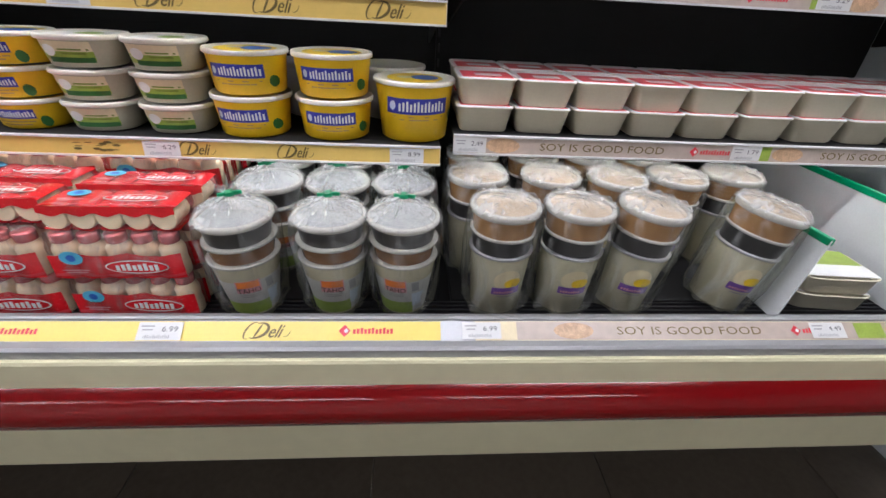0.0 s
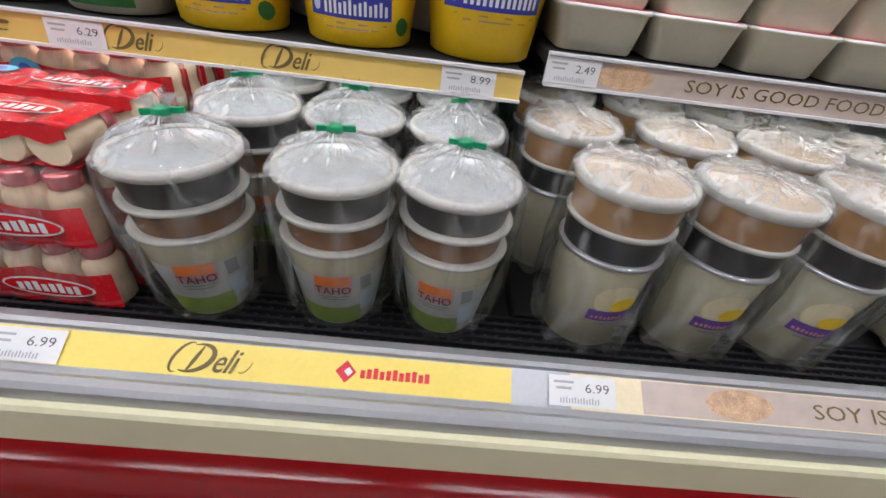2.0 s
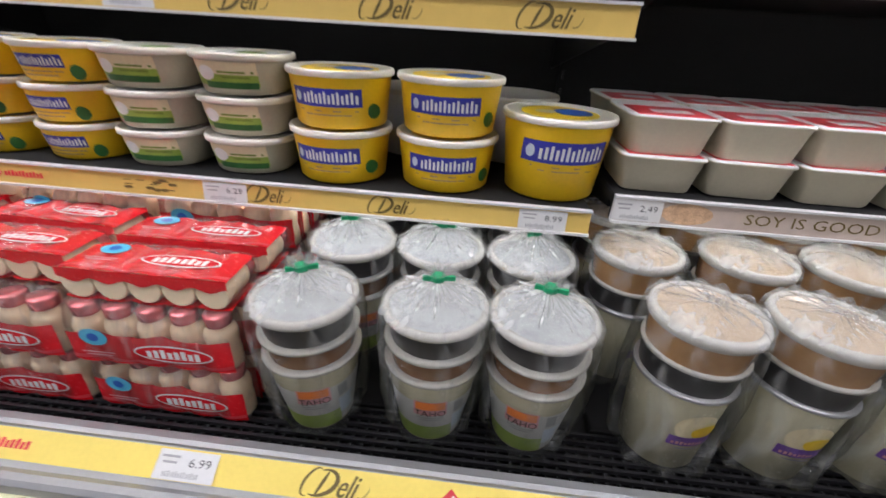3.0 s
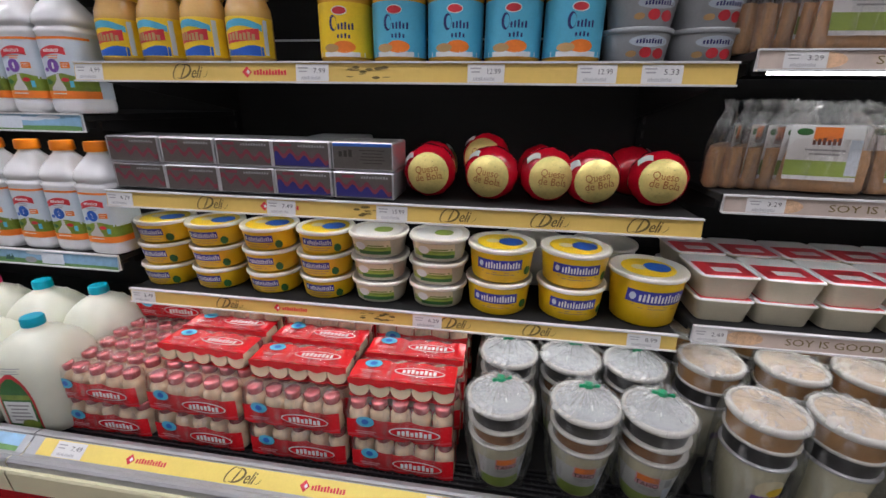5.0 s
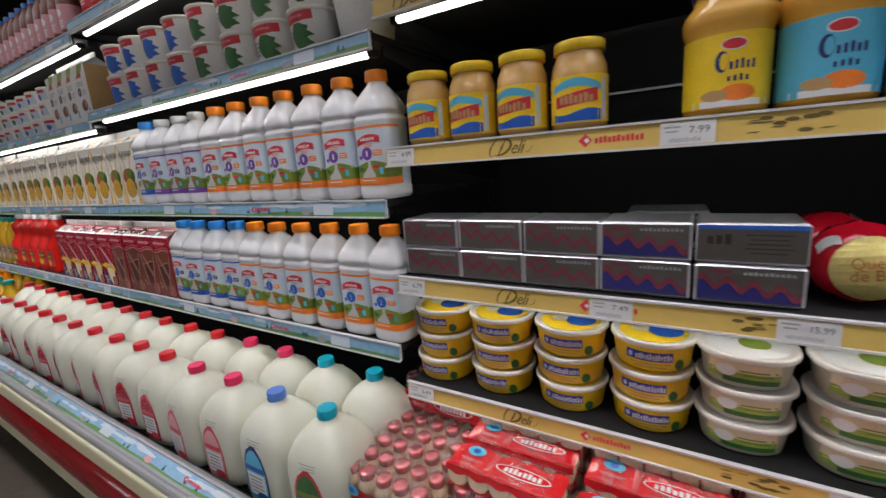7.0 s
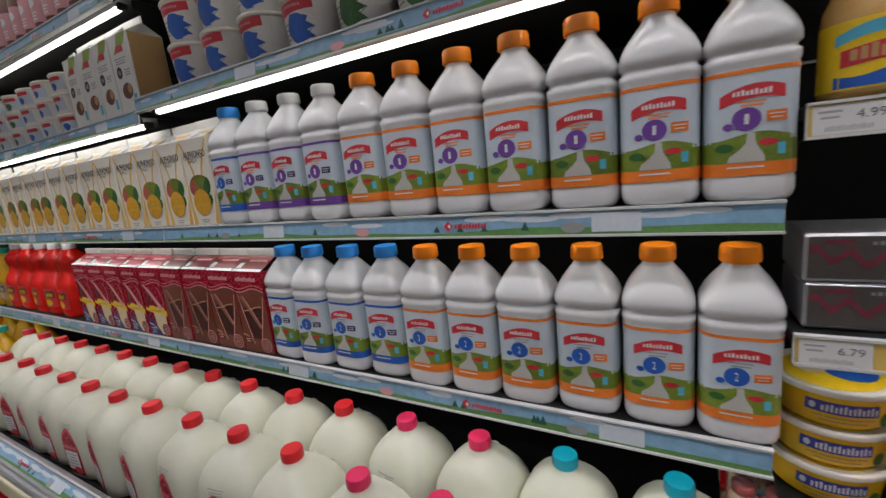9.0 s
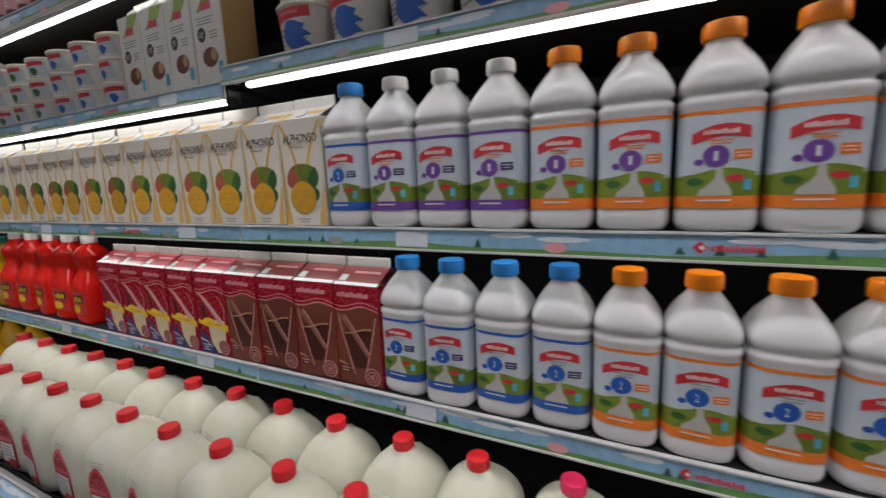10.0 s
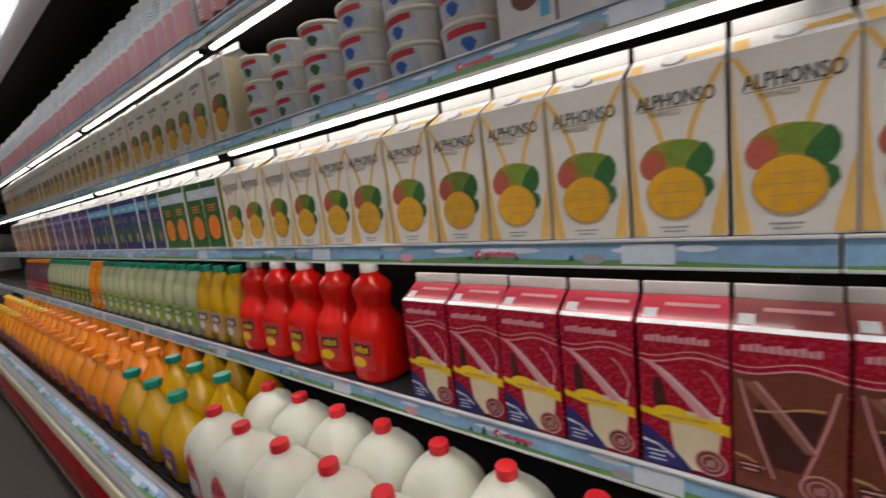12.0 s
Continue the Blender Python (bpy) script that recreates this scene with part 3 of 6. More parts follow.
PRICES = {
    ("deli", 0): ((-1.09, "5.49"), (-0.42, "6.29"), (0.01, "8.99")),
    ("deli", 1): ((-1.09, "6.79"), (-0.72, "7.49"), (-0.49, "15.99")),
    ("deli", 2): ((-1.09, "4.99"), (-0.63, "7.99"), (-0.32, "12.99"), (-0.14, "12.99"), (-0.04, "5.33")),
    ("deli", 3): ((-0.9, "6.99"),),
    ("soy", 0): ((0.125, "2.49"), (0.66, "1.79")),
    ("soy", 1): ((0.16, "3.29"), (0.7, "3.29")),
    ("soy", 2): ((0.16, "3.29"),),
}
rnd = random.Random(5)
for name, x0, x1, shelves in SECTIONS:
    for k, (z0, z1) in enumerate(shelves):
        shelf = tagged(new("shelf"), "black steel shelf with %s price strip" % {"deli": "a gold", "dairy": "a blue landscape", "soy": "a taupe"}[name], "shelf", "case shelves")
        mb = Mesh()
        mb.box(x0, x1, FRONT + 0.004, BACK - 0.024, z1 - 0.016, z1 - 0.002, BLACK, 0.002)
        mb.box(x0, x1, FRONT + 0.004, FRONT + 0.010, z0 + 0.002, z1, BLACK)
        part("plate", mb, shelf)
        for x in (x0 + 0.012, x1 - 0.012):
            mb = Mesh()
            v = [(x + s, y, z) for s in (-0.002, 0.002) for y, z in ((FRONT + 0.05, z1 - 0.017), (BACK - 0.024, z1 - 0.017), (BACK - 0.024, z1 - 0.10), (BACK - 0.12, z1 - 0.085), (FRONT + 0.05, z1 - 0.035))]
            mb.add(v, [(0, 1, 2, 3, 4), (9, 8, 7, 6, 5)] + [(i, (i + 1) % 5 + 0, (i + 1) % 5 + 5, i + 5) for i in range(5)], BLACK)
            part("bracket", mb, shelf)
        surf = strip_surface(z0)
        h, zc = z1 - z0, (z0 + z1) / 2
        mb = Mesh()
        ch = ((FRONT - 0.008, z0), (FRONT + 0.004, z0), (FRONT + 0.004, z1), (FRONT - 0.004, z1), (FRONT - 0.004, z1 - 0.003), (FRONT + 0.0012, z1 - 0.003), (FRONT + 0.0005, z0 + 0.003), (FRONT - 0.008, z0 + 0.003))
        mb.loft([[(x, y, z) for y, z in ch] for x in (x0, x1)], CHANNEL, True, True, False)
        part("ticket_channel", mb, shelf, "thin ticket channel, its lit edge painted pale")
        mb = Mesh()
        if name == "deli":
            deli_print(mb, surf, x0 + 0.001, x1 - 0.001, zc, h - 0.006, rnd, PRICES[name, k], GOLD, (2,))
        elif name == "soy":
            soy_print(mb, surf, x0 + 0.001, x1 - 0.001, zc, h - 0.006, PRICES[name, k])
        else:
            dairy_print(mb, surf, x0 + 0.001, x1 - 0.001, zc, h - 0.006, rnd)
        part("price_strip", mb, shelf)
        # a tube light behind the strip, under the front edge of the shelf
        mb = Mesh()
        y, lift = FRONT + 0.034, z0 + (0.003 if k >= 2 and (name, k) != ("deli", 2) else 0.013)
        mb.loft([[(x, y + 0.008 * math.cos(a), lift + 0.006 * math.sin(a)) for a in [i * math.pi / 5 for i in range(10)]] for x in (x0 + 0.03, x1 - 0.03)], LAMP)
        part("led_tube", mb, shelf, "lit white LED tube")
        for x in (x0 + 0.018, x1 - 0.030):
            mb = Mesh()
            mb.box(x, x + 0.012, y - 0.010, y + 0.010, lift - 0.008, lift + 0.008, BLACK, 0.002)
            part("lamp_holder", mb, shelf)

# tickets on the front lip, printed flat and then laid on its slope
def on_lip(mb):
    mb.v = [(x, 0.513 + z * 0.837 + y * 0.547, 0.6215 + z * 0.547 - y * 0.837) for x, y, z in mb.v]
    return mb


level = flat_front(0.0)
for name, x0, x1, shelves in SECTIONS:
    mb = Mesh()
    if name == "deli":
        deli_print(mb, level, x0 + 0.02, x1 - 0.005, 0.0, 0.029, rnd, ((-1.04, "7.49"), (-0.34, "6.99")), LEMON, (1, 3))
    elif name == "soy":
        mb.rect(level, (x0 + x1) / 2 + 0.01, 0.0, x1 - x0 - 0.03, 0.030, P_CREAM, 0.0005, 4)
        soy_print(mb, level, x0 + 0.09, x1 - 0.02, 0.0, 0.028, ((0.13, "6.99"), (0.7, "4.49")))
    else:
        dairy_print(mb, level, x0 + 0.01, x1 - 0.01, 0.0, 0.029, rnd, 34)
    part("lip_ticket", on_lip(mb), case)

# ceiling lights of the aisle
for x, yc, wide in [(x, y, w) for y, w in ((-0.25, 0.095), (-2.8, 0.025)) for x in (-8.0, -4.8, -1.6, 1.6)]:
    lamp = tagged(new("ceiling_light"), "long white tube light under the dark ceiling", "ceiling light", "aisle ceiling lights")
    for nm, m, dz, w in (("housing", WALLM, 3.96, wide + 0.03), ("tube", CEIL_LAMP, 3.93, wide)):
        mb = Mesh()
        mb.box(x - 1.2, x + 1.2, yc - w, yc + w, dz, dz + (0.04 if nm == "housing" else 0.03), m)
        part(nm, mb, lamp)

# ---- dairy: jugs, bottles, cartons ----
rnd = random.Random(11)
JUG = [(0.0, 0.066), (0.006, 0.073), (0.03, 0.076), (0.115, 0.0775), (0.138, 0.0768), (0.158, 0.0738), (0.176, 0.0665), (0.192, 0.0550), (0.204, 0.0415), (0.212, 0.0285), (0.218, 0.0197), (0.224, 0.019)]
JUG = [(z, r * 0.985) for z, r in JUG]
JUG_N = 3.6
jug_body = Mesh()
jug_body.loft([section(r, r, JUG_N if z < 0.15 else max(2.0, JUG_N - (z - 0.15) * 20), 28, z) for z, r in JUG], MILK)
jug_body = jug_body.mesh("body")
CAP = [(0.0, 0.0195), (0.002, 0.0205), (0.016, 0.0200), (0.019, 0.0185)]


def cap_mesh(material, h=1.0, r=1.0):
    """A screw cap with a ribbed skirt."""
    mb = Mesh()
    ribs = lambda q, z, depth: [(q * (1 - depth * (i % 2)) * math.cos(i * math.pi / 22), q * (1 - depth * (i % 2)) * math.sin(i * math.pi / 22), z) for i in range(44)]
    mb.loft([ribs(q * r, z * h, d) for (z, q), d in zip(CAP, (0.0, 0.05, 0.05, 0.0))], material)
    return mb.mesh("cap")


def jug_label(main, accent):
    mb, s = Mesh(), round_front(JUG, JUG_N)
    arch = lambda k, zt: [(0.018 + (zt - 0.018) * i / 10, -0.036 * k * (1 - max(0, i / 10 - 0.45) ** 2 * 3.2) ** 0.5 - 0.004, 0.036 * k * (1 - max(0, i / 10 - 0.45) ** 2 * 3.2) ** 0.5 - 0.004) for i in range(11)]
    mb.rows(s, arch(1.0, 0.150), P_RED if main is not P_CYAN else P_NAVY, 0.0005)
    mb.rows(s, arch(0.9, 0.141), main, 0.0008)
    mb.rect(s, -0.004, 0.060, 0.056, 0.055, P_WHITE, 0.0011)
    mb.rect(s, -0.004, 0.098, 0.060, 0.012, accent, 0.0012)
    mb.lines(s, -0.004, 0.078, 0.044, 5, 0.009, P_GREY, 0.0014)
    mb.oval(s, 0.010, 0.032, 0.018, 0.012, accent, 0.0014)
    return mb.mesh("label")


def shoulder_mark():
    mb, s = Mesh(), round_front(JUG, 2.6)
    mb.lines(s, 0.0, 0.162, 0.040, 3, 0.005, P_GREY, 0.0016, 0.3)
    return mb.mesh("date_print")


HANDLE = Mesh()
HANDLE.loft([[(0.0 + 0.009 * math.cos(a), 0.040 + 0.034 * math.sin(t) * 0.45 + 0.010 * math.sin(a) * math.sin(t), 0.150 + 0.045 * math.cos(t) + 0.010 * math.sin(a) * math.cos(t)) for a in [i * math.pi / 4 for i in range(8)]] for t in [0.3 + k * 2.5 / 8 for k in range(9)]], MILK)
HANDLE = HANDLE.mesh("handle")


def milk_jug(cap, label, words):
    t = thing("milk_jug", "white gallon milk jug with %s" % words, "milk jug", "gallon jugs on the deck")
    part("body", jug_body, t)
    part("handle", HANDLE, t)
    c = part("cap", cap, t, words.split(" and ")[0])
    c.location = (0, 0, 0.222)
    part("label", label, t)
    part("date_print", JUG_DATE, t)
    return t


JUG_DATE = shoulder_mark()
kinds = {
    "teal": milk_jug(cap_mesh(CAP_TEAL), jug_label(P_DGREEN, P_GREEN), "teal cap and green label"),
    "blue": milk_jug(cap_mesh(CAP_MID), jug_label(P_CYAN, P_BLUE), "blue cap and blue label"),
    "pink": milk_jug(cap_mesh(CAP_PINK), jug_label(P_PINK, P_RED), "pink-red cap and pink label"),
    "red": milk_jug(cap_mesh(CAP_RED), jug_label(P_CRIMSON, P_RED), "red cap and dark red label"),
}
poses = {k: [] for k in kinds}
for row, y, x0, step in ((0, 0.648, -1.228, 0.1558), (1, 0.803, -1.242, 0.1545)):
    for i in range(16):
        kind = ("teal", "blue")[i] if row == 0 and i < 2 else "teal" if row == 1 and i < 2 else "pink" if i < 4 else "red"
        poses[kind].append(pose(x0 - step * i + rnd.uniform(-0.004, 0.004), y + rnd.uniform(-0.005, 0.005), DECK, 0, 0, rnd.uniform(-9, 9) - (4 if row else 0)))
for k, ob in kinds.items():
    spread(ob, poses[k])

BOT = [(0.0, 0.041), (0.003, 0.0445), (0.010, 0.0465), (0.022, 0.0465), (0.026, 0.0455), (0.146, 0.0455), (0.150, 0.0470), (0.157, 0.0470), (0.160, 0.0432), (0.164, 0.0432), (0.167, 0.0470), (0.176, 0.0467),
       (0.183, 0.0448), (0.193, 0.0405), (0.203, 0.0345), (0.212, 0.0280), (0.219, 0.0222), (0.223, 0.0196), (0.230, 0.0188)]
BN = 3.8
BOT = [(z, r * 0.975) for z, r in BOT]
bottle_body = Mesh()
bottle_body.loft([section(r, r, BN if z < 0.178 else max(2.0, BN - (z - 0.178) * 40), 28, z) for z, r in BOT], HDPE)
bottle_body = bottle_body.mesh("body")


def bottle_label(band, low, disc, digit, tag):
    mb, s = Mesh(), round_front(BOT, BN)
    sleeve(mb, BOT, 0.028, 0.144, P_PALE, BN, 1.0, 0.0003, 0, 2 * math.pi, 32, 2)
    sleeve(mb, BOT, 0.138, 0.1425, band, BN, 1.0, 0.0007, math.pi, 2 * math.pi, 20, 1)
    w = 0.040
    xs = [-w + 2 * w * i / 14 for i in range(15)]
    sleeve(mb, BOT, 0.042, 0.066, P_GREEN, BN, 1.0, 0.0007, math.pi, 2 * math.pi, 24, 1)
    mb.columns(s, [(x, 0.060, 0.072 + 0.004 * math.sin(x * 70 + 1)) for x in xs], P_GREEN, 0.0009)
    sleeve(mb, BOT, 0.0285, 0.043, low, BN, 1.0, 0.0011, math.pi, 2 * math.pi, 24, 1)
    mb.columns(s, [(x, 0.112 - 7 * x * x + 0.10 * x, 0.1265 - 9 * x * x + 0.10 * x) for x in [-0.029 + 0.058 * i / 10 for i in range(11)]], P_RED, 0.0010)
    mb.bars(s, 0.0, 0.118, 0.036, 0.006, 9, P_WHITE, 0.0014, 0.35)
    mb.lines(s, 0.0, 0.108, 0.026, 2, 0.004, P_ORANGE if digit == "1" else P_GREY, 0.0011)
    mb.oval(s, -0.004, 0.090, 0.0135, 0.0125, disc, 0.0010)
    mb.words(s, digit, -0.004, 0.090, 0.0042, 0.011, P_WHITE, 0.0016)
    mb.rect(s, 0.0225, 0.091, 0.018, 0.011, tag, 0.0010, 3, 0, 1)
    mb.lines(s, 0.0225, 0.093, 0.014, 2, 0.004, P_WHITE, 0.0014, 0.3)
    mb.oval(s, -0.021, 0.083, 0.005, 0.004, disc, 0.0012, 5, 2)
    mb.rows(s, [(0.0435, -0.021, 0.014), (0.050, -0.019, 0.013), (0.057, -0.010, 0.009), (0.064, -0.004, 0.005), (0.075, -0.003, 0.004)], P_CLOUD, 0.0013)
    mb.lines(s, -0.004, 0.038, 0.034, 1, 0.005, P_WHITE, 0.0016)
    mb.rect(s, 0.028, 0.056, 0.007, 0.012, P_CYAN, 0.0013, 2)
    mb.oval(s, -0.024, 0.060, 0.009, 0.005, P_DGREEN, 0.0013, 5)
    mb.oval(s, 0.016, 0.064, 0.009, 0.004, P_RED, 0.0012, 5)
    return mb.mesh("label")


def dairy_bottle(cap, label, words, group):
    t = thing("milk_bottle", "white plastic milk bottle with %s" % words, "milk bottle", group)
    part("body", bottle_body, t)
    part("cap", cap, t, words.split(" and ")[0]).location = (0, 0, 0.227)
    part("label", label, t)
    return t


CO, CB, CW = cap_mesh(CAP_ORANGE, 1.1, 1.12), cap_mesh(CAP_BLUE, 1.1, 1.12), cap_mesh(CAP_WHITE, 1.0, 1.08)
SHELF_A, SHELF_B = 1.208, 0.901
top = "bottles on the upper shelf"
low = "bottles on the lower shelf"
j = lambda: rnd.uniform(-0.0015, 0.0015)
PITCH = 0.0930
bt = lambda i, y, z: pose(-1.169 - PITCH * i + j(), y + 2 * j(), z, 0, 0, rnd.uniform(-3, 3))
spread(dairy_bottle(CO, bottle_label(P_ORANGE, P_ORANGE, P_PURPLE, "1", P_ORANGE), "orange cap and purple numbered disc", top), [bt(i, 0.832, SHELF_A) for i in range(7)])
spread(dairy_bottle(CW, bottle_label(P_PURPLE, P_PURPLE, P_PURPLE, "1", P_NAVY), "white cap and purple bands", top), [bt(i, 0.832, SHELF_A) for i in range(7, 10)])
spread(dairy_bottle(CB, bottle_label(P_BLUE, P_BLUE, P_BLUE, "2", P_NAVY), "blue cap and blue bands", top), [bt(10, 0.832, SHELF_A)])
spread(dairy_bottle(CO, bottle_label(P_ORANGE, P_ORANGE, P_BLUE, "2", P_ORANGE), "orange cap and blue numbered disc", low), [bt(i * 0.994 + 0.04, 0.834, SHELF_B) for i in range(6)])
spread(dairy_bottle(CB, bottle_label(P_BLUE, P_BLUE, P_BLUE, "2", P_NAVY), "blue cap and blue bands", low), [bt(i * 0.994 + 0.04, 0.834, SHELF_B) for i in range(6, 10)])


def carton_shell(name, w, h, ridge, body, gable, fin, side=None):
    """A gable-topped carton: body, sloped top with its fin."""
    a = w / 2
    mb = Mesh()
    b = 0.002
    rings = [[(-a + b, -a, z), (a - b, -a, z), (a, -a + b, z), (a, a - b, z), (a - b, a, z), (-a + b, a, z), (-a, a - b, z), (-a, -a + b, z)] for z in (0.0, h)]
    mb.loft(rings, body, True, False, False)
    if side:
        for s in (-1, 1):
            mb.add([(s * (a + 0.0005), -a + 0.003, 0.001), (s * (a + 0.0005), a - 0.003, 0.001), (s * (a + 0.0005), a - 0.003, h), (s * (a + 0.0005), -a + 0.003, h)], [(0, 1, 2, 3)], side)
    t = ridge - 0.018
    g = Mesh()
    v = [(-a, -a, h), (a, -a, h), (a, a, h), (-a, a, h), (-a, -0.002, t), (a, -0.002, t), (a, 0.002, t), (-a, 0.002, t), (-a * 0.25, 0, t * 0.5 + h * 0.5), (a * 0.25, 0, t * 0.5 + h * 0.5)]
    g.add(v, [(0, 1, 5, 4), (2, 3, 7, 6), (0, 4, 8), (4, 7, 8), (7, 3, 8), (3, 0, 8), (1, 9, 5), (5, 9, 6), (6, 9, 2), (2, 9, 1)], gable)
    f = Mesh()
    f.box(-a + 0.001, a - 0.001, -0.0022, 0.0022, t, ridge, fin, 0.0008)
    return mb.mesh("body"), g.mesh("gable"), f.mesh("fin")


def carton(name, shells, print_mesh, label, category, group, cap=None, gable_print=None):
    t = thing(name, label, category, group)
    part("body", shells[0], t)
    part("gable", shells[1], t)
    part("fin", shells[2], t)
    part("front_print", print_mesh, t)
    if gable_print:
        part("gable_print", gable_print, t)
    if cap:
        c = part("spout_cap", cap[0], t)
        c.matrix_basis = cap[1]
    return t


CARTON_W, CARTON_H, CARTON_R = 0.1000, 0.196, 0.240
ff = flat_front(-CARTON_W / 2)
slope = lambda x, z: -CARTON_W / 2 + (z - CARTON_H) / (CARTON_R - 0.018 - CARTON_H) * (CARTON_W / 2 - 0.002)


def pressed(mb):
    """Lays the layers of a flat print close on the card."""
    mb.v = [(x, -CARTON_W / 2 + (y + CARTON_W / 2) * 0.6, z) for x, y, z in mb.v]
    return mb


def mango_print(fruit, skin, word, sub, edge):
    mb = Mesh()
    for s in (-1, 1):
        mb.columns(ff, [(s * x, 0.002, hi) for x, hi in ((0.0485, 0.185 if s < 0 else 0.080), (0.0445, 0.110 if s < 0 else 0.066), (0.040, 0.040), (0.036, 0.022), (0.033, 0.004))], edge, 0.0006)
        mb.rows(ff, [(0.100 + 0.090 * k / 8, s * (0.012 + 0.036 * (k / 8) ** 1.6) - 0.0030, s * (0.012 + 0.036 * (k / 8) ** 1.6) + 0.0035) for k in range(9)], edge, 0.0005, 2)
    if word:
        for d in (0.0, 0.0006):
            mb.words(ff, word, 0.000 + d, 0.1610, 0.080, 0.0160, INK, 0.0010 + d * 0.1)
        mb.words(ff, sub, -0.010, 0.1460, 0.032, 0.0065, OLIVE, 0.0010)
        mb.rect(ff, -0.004, 0.1515, 0.070, 0.0008, OLIVE, 0.001, 1, 0, 1)
    else:
        mb.bars(ff, -0.004, 0.160, 0.060, 0.012, 7, INK, 0.001)
        mb.lines(ff, -0.010, 0.146, 0.030, 2, 0.006, OLIVE, 0.001)
    # whole fruit with a blushed cheek, a pointed leaf, the cut half in front
    mb.oval(ff, -0.002, 0.092, 0.035, 0.0235, skin, 0.0008)
    mb.oval(ff, 0.006, 0.099, 0.026, 0.015, P_GREEN, 0.0010)
    mb.oval(ff, -0.027, 0.086, 0.012, 0.016, P_BLUSH, 0.0012, 8, 3)
    mb.oval(ff, -0.021, 0.090, 0.011, 0.016, P_RUST, 0.0011, 8, 3)
    mb.rows(ff, [(0.064, 0.018, 0.022), (0.074, 0.010, 0.033), (0.084, 0.010, 0.038), (0.096, 0.016, 0.038), (0.104, 0.024, 0.034), (0.108, 0.028, 0.030)], P_DGREEN, 0.0014)
    mb.rows(ff, [(0.046, 0.028, 0.032), (0.056, 0.028, 0.038), (0.066, 0.026, 0.036), (0.070, 0.026, 0.030)], P_DGREEN, 0.0012, 3)
    mb.oval(ff, -0.002, 0.0515, 0.0315, 0.0315, P_TAN, 0.0016)
    mb.oval(ff, -0.002, 0.0535, 0.0300, 0.0290, fruit, 0.0019, 11, 6)
    for dz in (-0.011, 0.001, 0.012):
        mb.rect(ff, 0.000, 0.053 + dz, 0.048 - abs(dz), 0.0011, P_TAN, 0.0022, 3, 0, 1)
    for dx in (-0.012, 0.008):
        mb.rect(ff, dx, 0.053, 0.0011, 0.050, P_TAN, 0.0022, 1, 0.003, 2)
    mb.lines(ff, -0.004, 0.012, 0.030, 2, 0.005, P_GREY, 0.001)
    return pressed(mb).mesh("front_print")


def mango_gable(color):
    mb = Mesh()
    mb.rect(slope, 0.018, 0.208, 0.060, 0.008, color, 0.0008, 1, 0, 1)
    mb.rect(slope, -0.040, 0.204, 0.014, 0.016, color, 0.0008, 1, 0, 1)
    return mb.mesh("gable_print")


SPOUT = (cap_mesh(CAP_WHITE, 0.7, 0.62), pose(0, -0.030, 0.198, 42))
mango_shell = carton_shell("mango", CARTON_W, CARTON_H, CARTON_R, CARD, CARD_WHITE, CARD_WHITE, P_CREAM)
ca = lambda i, x, y, z, p=0.1092: pose(x - p * i + j(), y + 2.5 * j(), z, 0, 0, rnd.uniform(-1.6, 1.6))
spread(carton("juice_carton", mango_shell, mango_print(P_MANGO, P_MANGO_SKIN, "ALPHONSO", "MANGO", P_APRICOT), "cream gable-top mango juice carton with a cut mango", "juice carton", "mango cartons", SPOUT, mango_gable(P_APRICOT)),
       [ca(i, -2.197, 0.845, SHELF_A, 0.1048) for i in range(14)])
spread(carton("juice_carton", mango_shell, mango_print(P_MANGO, P_CRIMSON, None, None, P_CREAM), "cream gable-top juice carton with halved fruit", "juice carton", "fruit cartons on the top shelf", SPOUT, mango_gable(P_CREAM)),
       [ca(i, -3.540, 0.845, 1.491, 0.1055) for i in range(34)])


def plain_print(base, band, blob, accent):
    mb = Mesh()
    mb.rect(ff, 0, CARTON_H / 2, 0.094, CARTON_H - 0.004, base, 0.0005, 1, 0, 1)
    mb.rect(ff, 0, 0.160, 0.094, 0.030, band, 0.0008, 1, 0, 1)
    mb.bars(ff, 0, 0.160, 0.060, 0.012, 7, P_WHITE, 0.0012)
    mb.oval(ff, 0.0, 0.060, 0.034, 0.036, blob, 0.0009)
    mb.oval(ff, 0.014, 0.045, 0.016, 0.018, accent, 0.0012)
    mb.lines(ff, 0, 0.125, 0.05, 3, 0.008, accent, 0.0010)
    return mb.mesh("front_print")


orange_shell = carton_shell("orange", CARTON_W, CARTON_H, CARTON_R, CARD_WHITE, CARD_WHITE, CARD_WHITE, P_GREEN)
for base, band, blob, accent, n0, n1, words in ((P_DGREEN, P_PALE, P_ORANGE, P_ORANGE, 0, 4, "oranges on a green ground"), (P_NAVY, P_CYAN, P_DGREEN, P_TAN, 4, 12, "dark green front and blue band"),
                                                (P_NAVY, P_PURPLE, P_BROWN, P_PINK, 12, 20, "dark navy front"), (P_BROWN, P_GREY, P_TAN, P_ORANGE, 20, 32, "brown front and grey band")):
    spread(carton("juice_carton", orange_shell, plain_print(base, band, blob, accent), "gable-top juice carton with %s" % words, "juice carton", "far cartons on the middle shelf", SPOUT), [ca(i, -3.692, 0.845, SHELF_A, 0.1065) for i in range(n0, n1)])


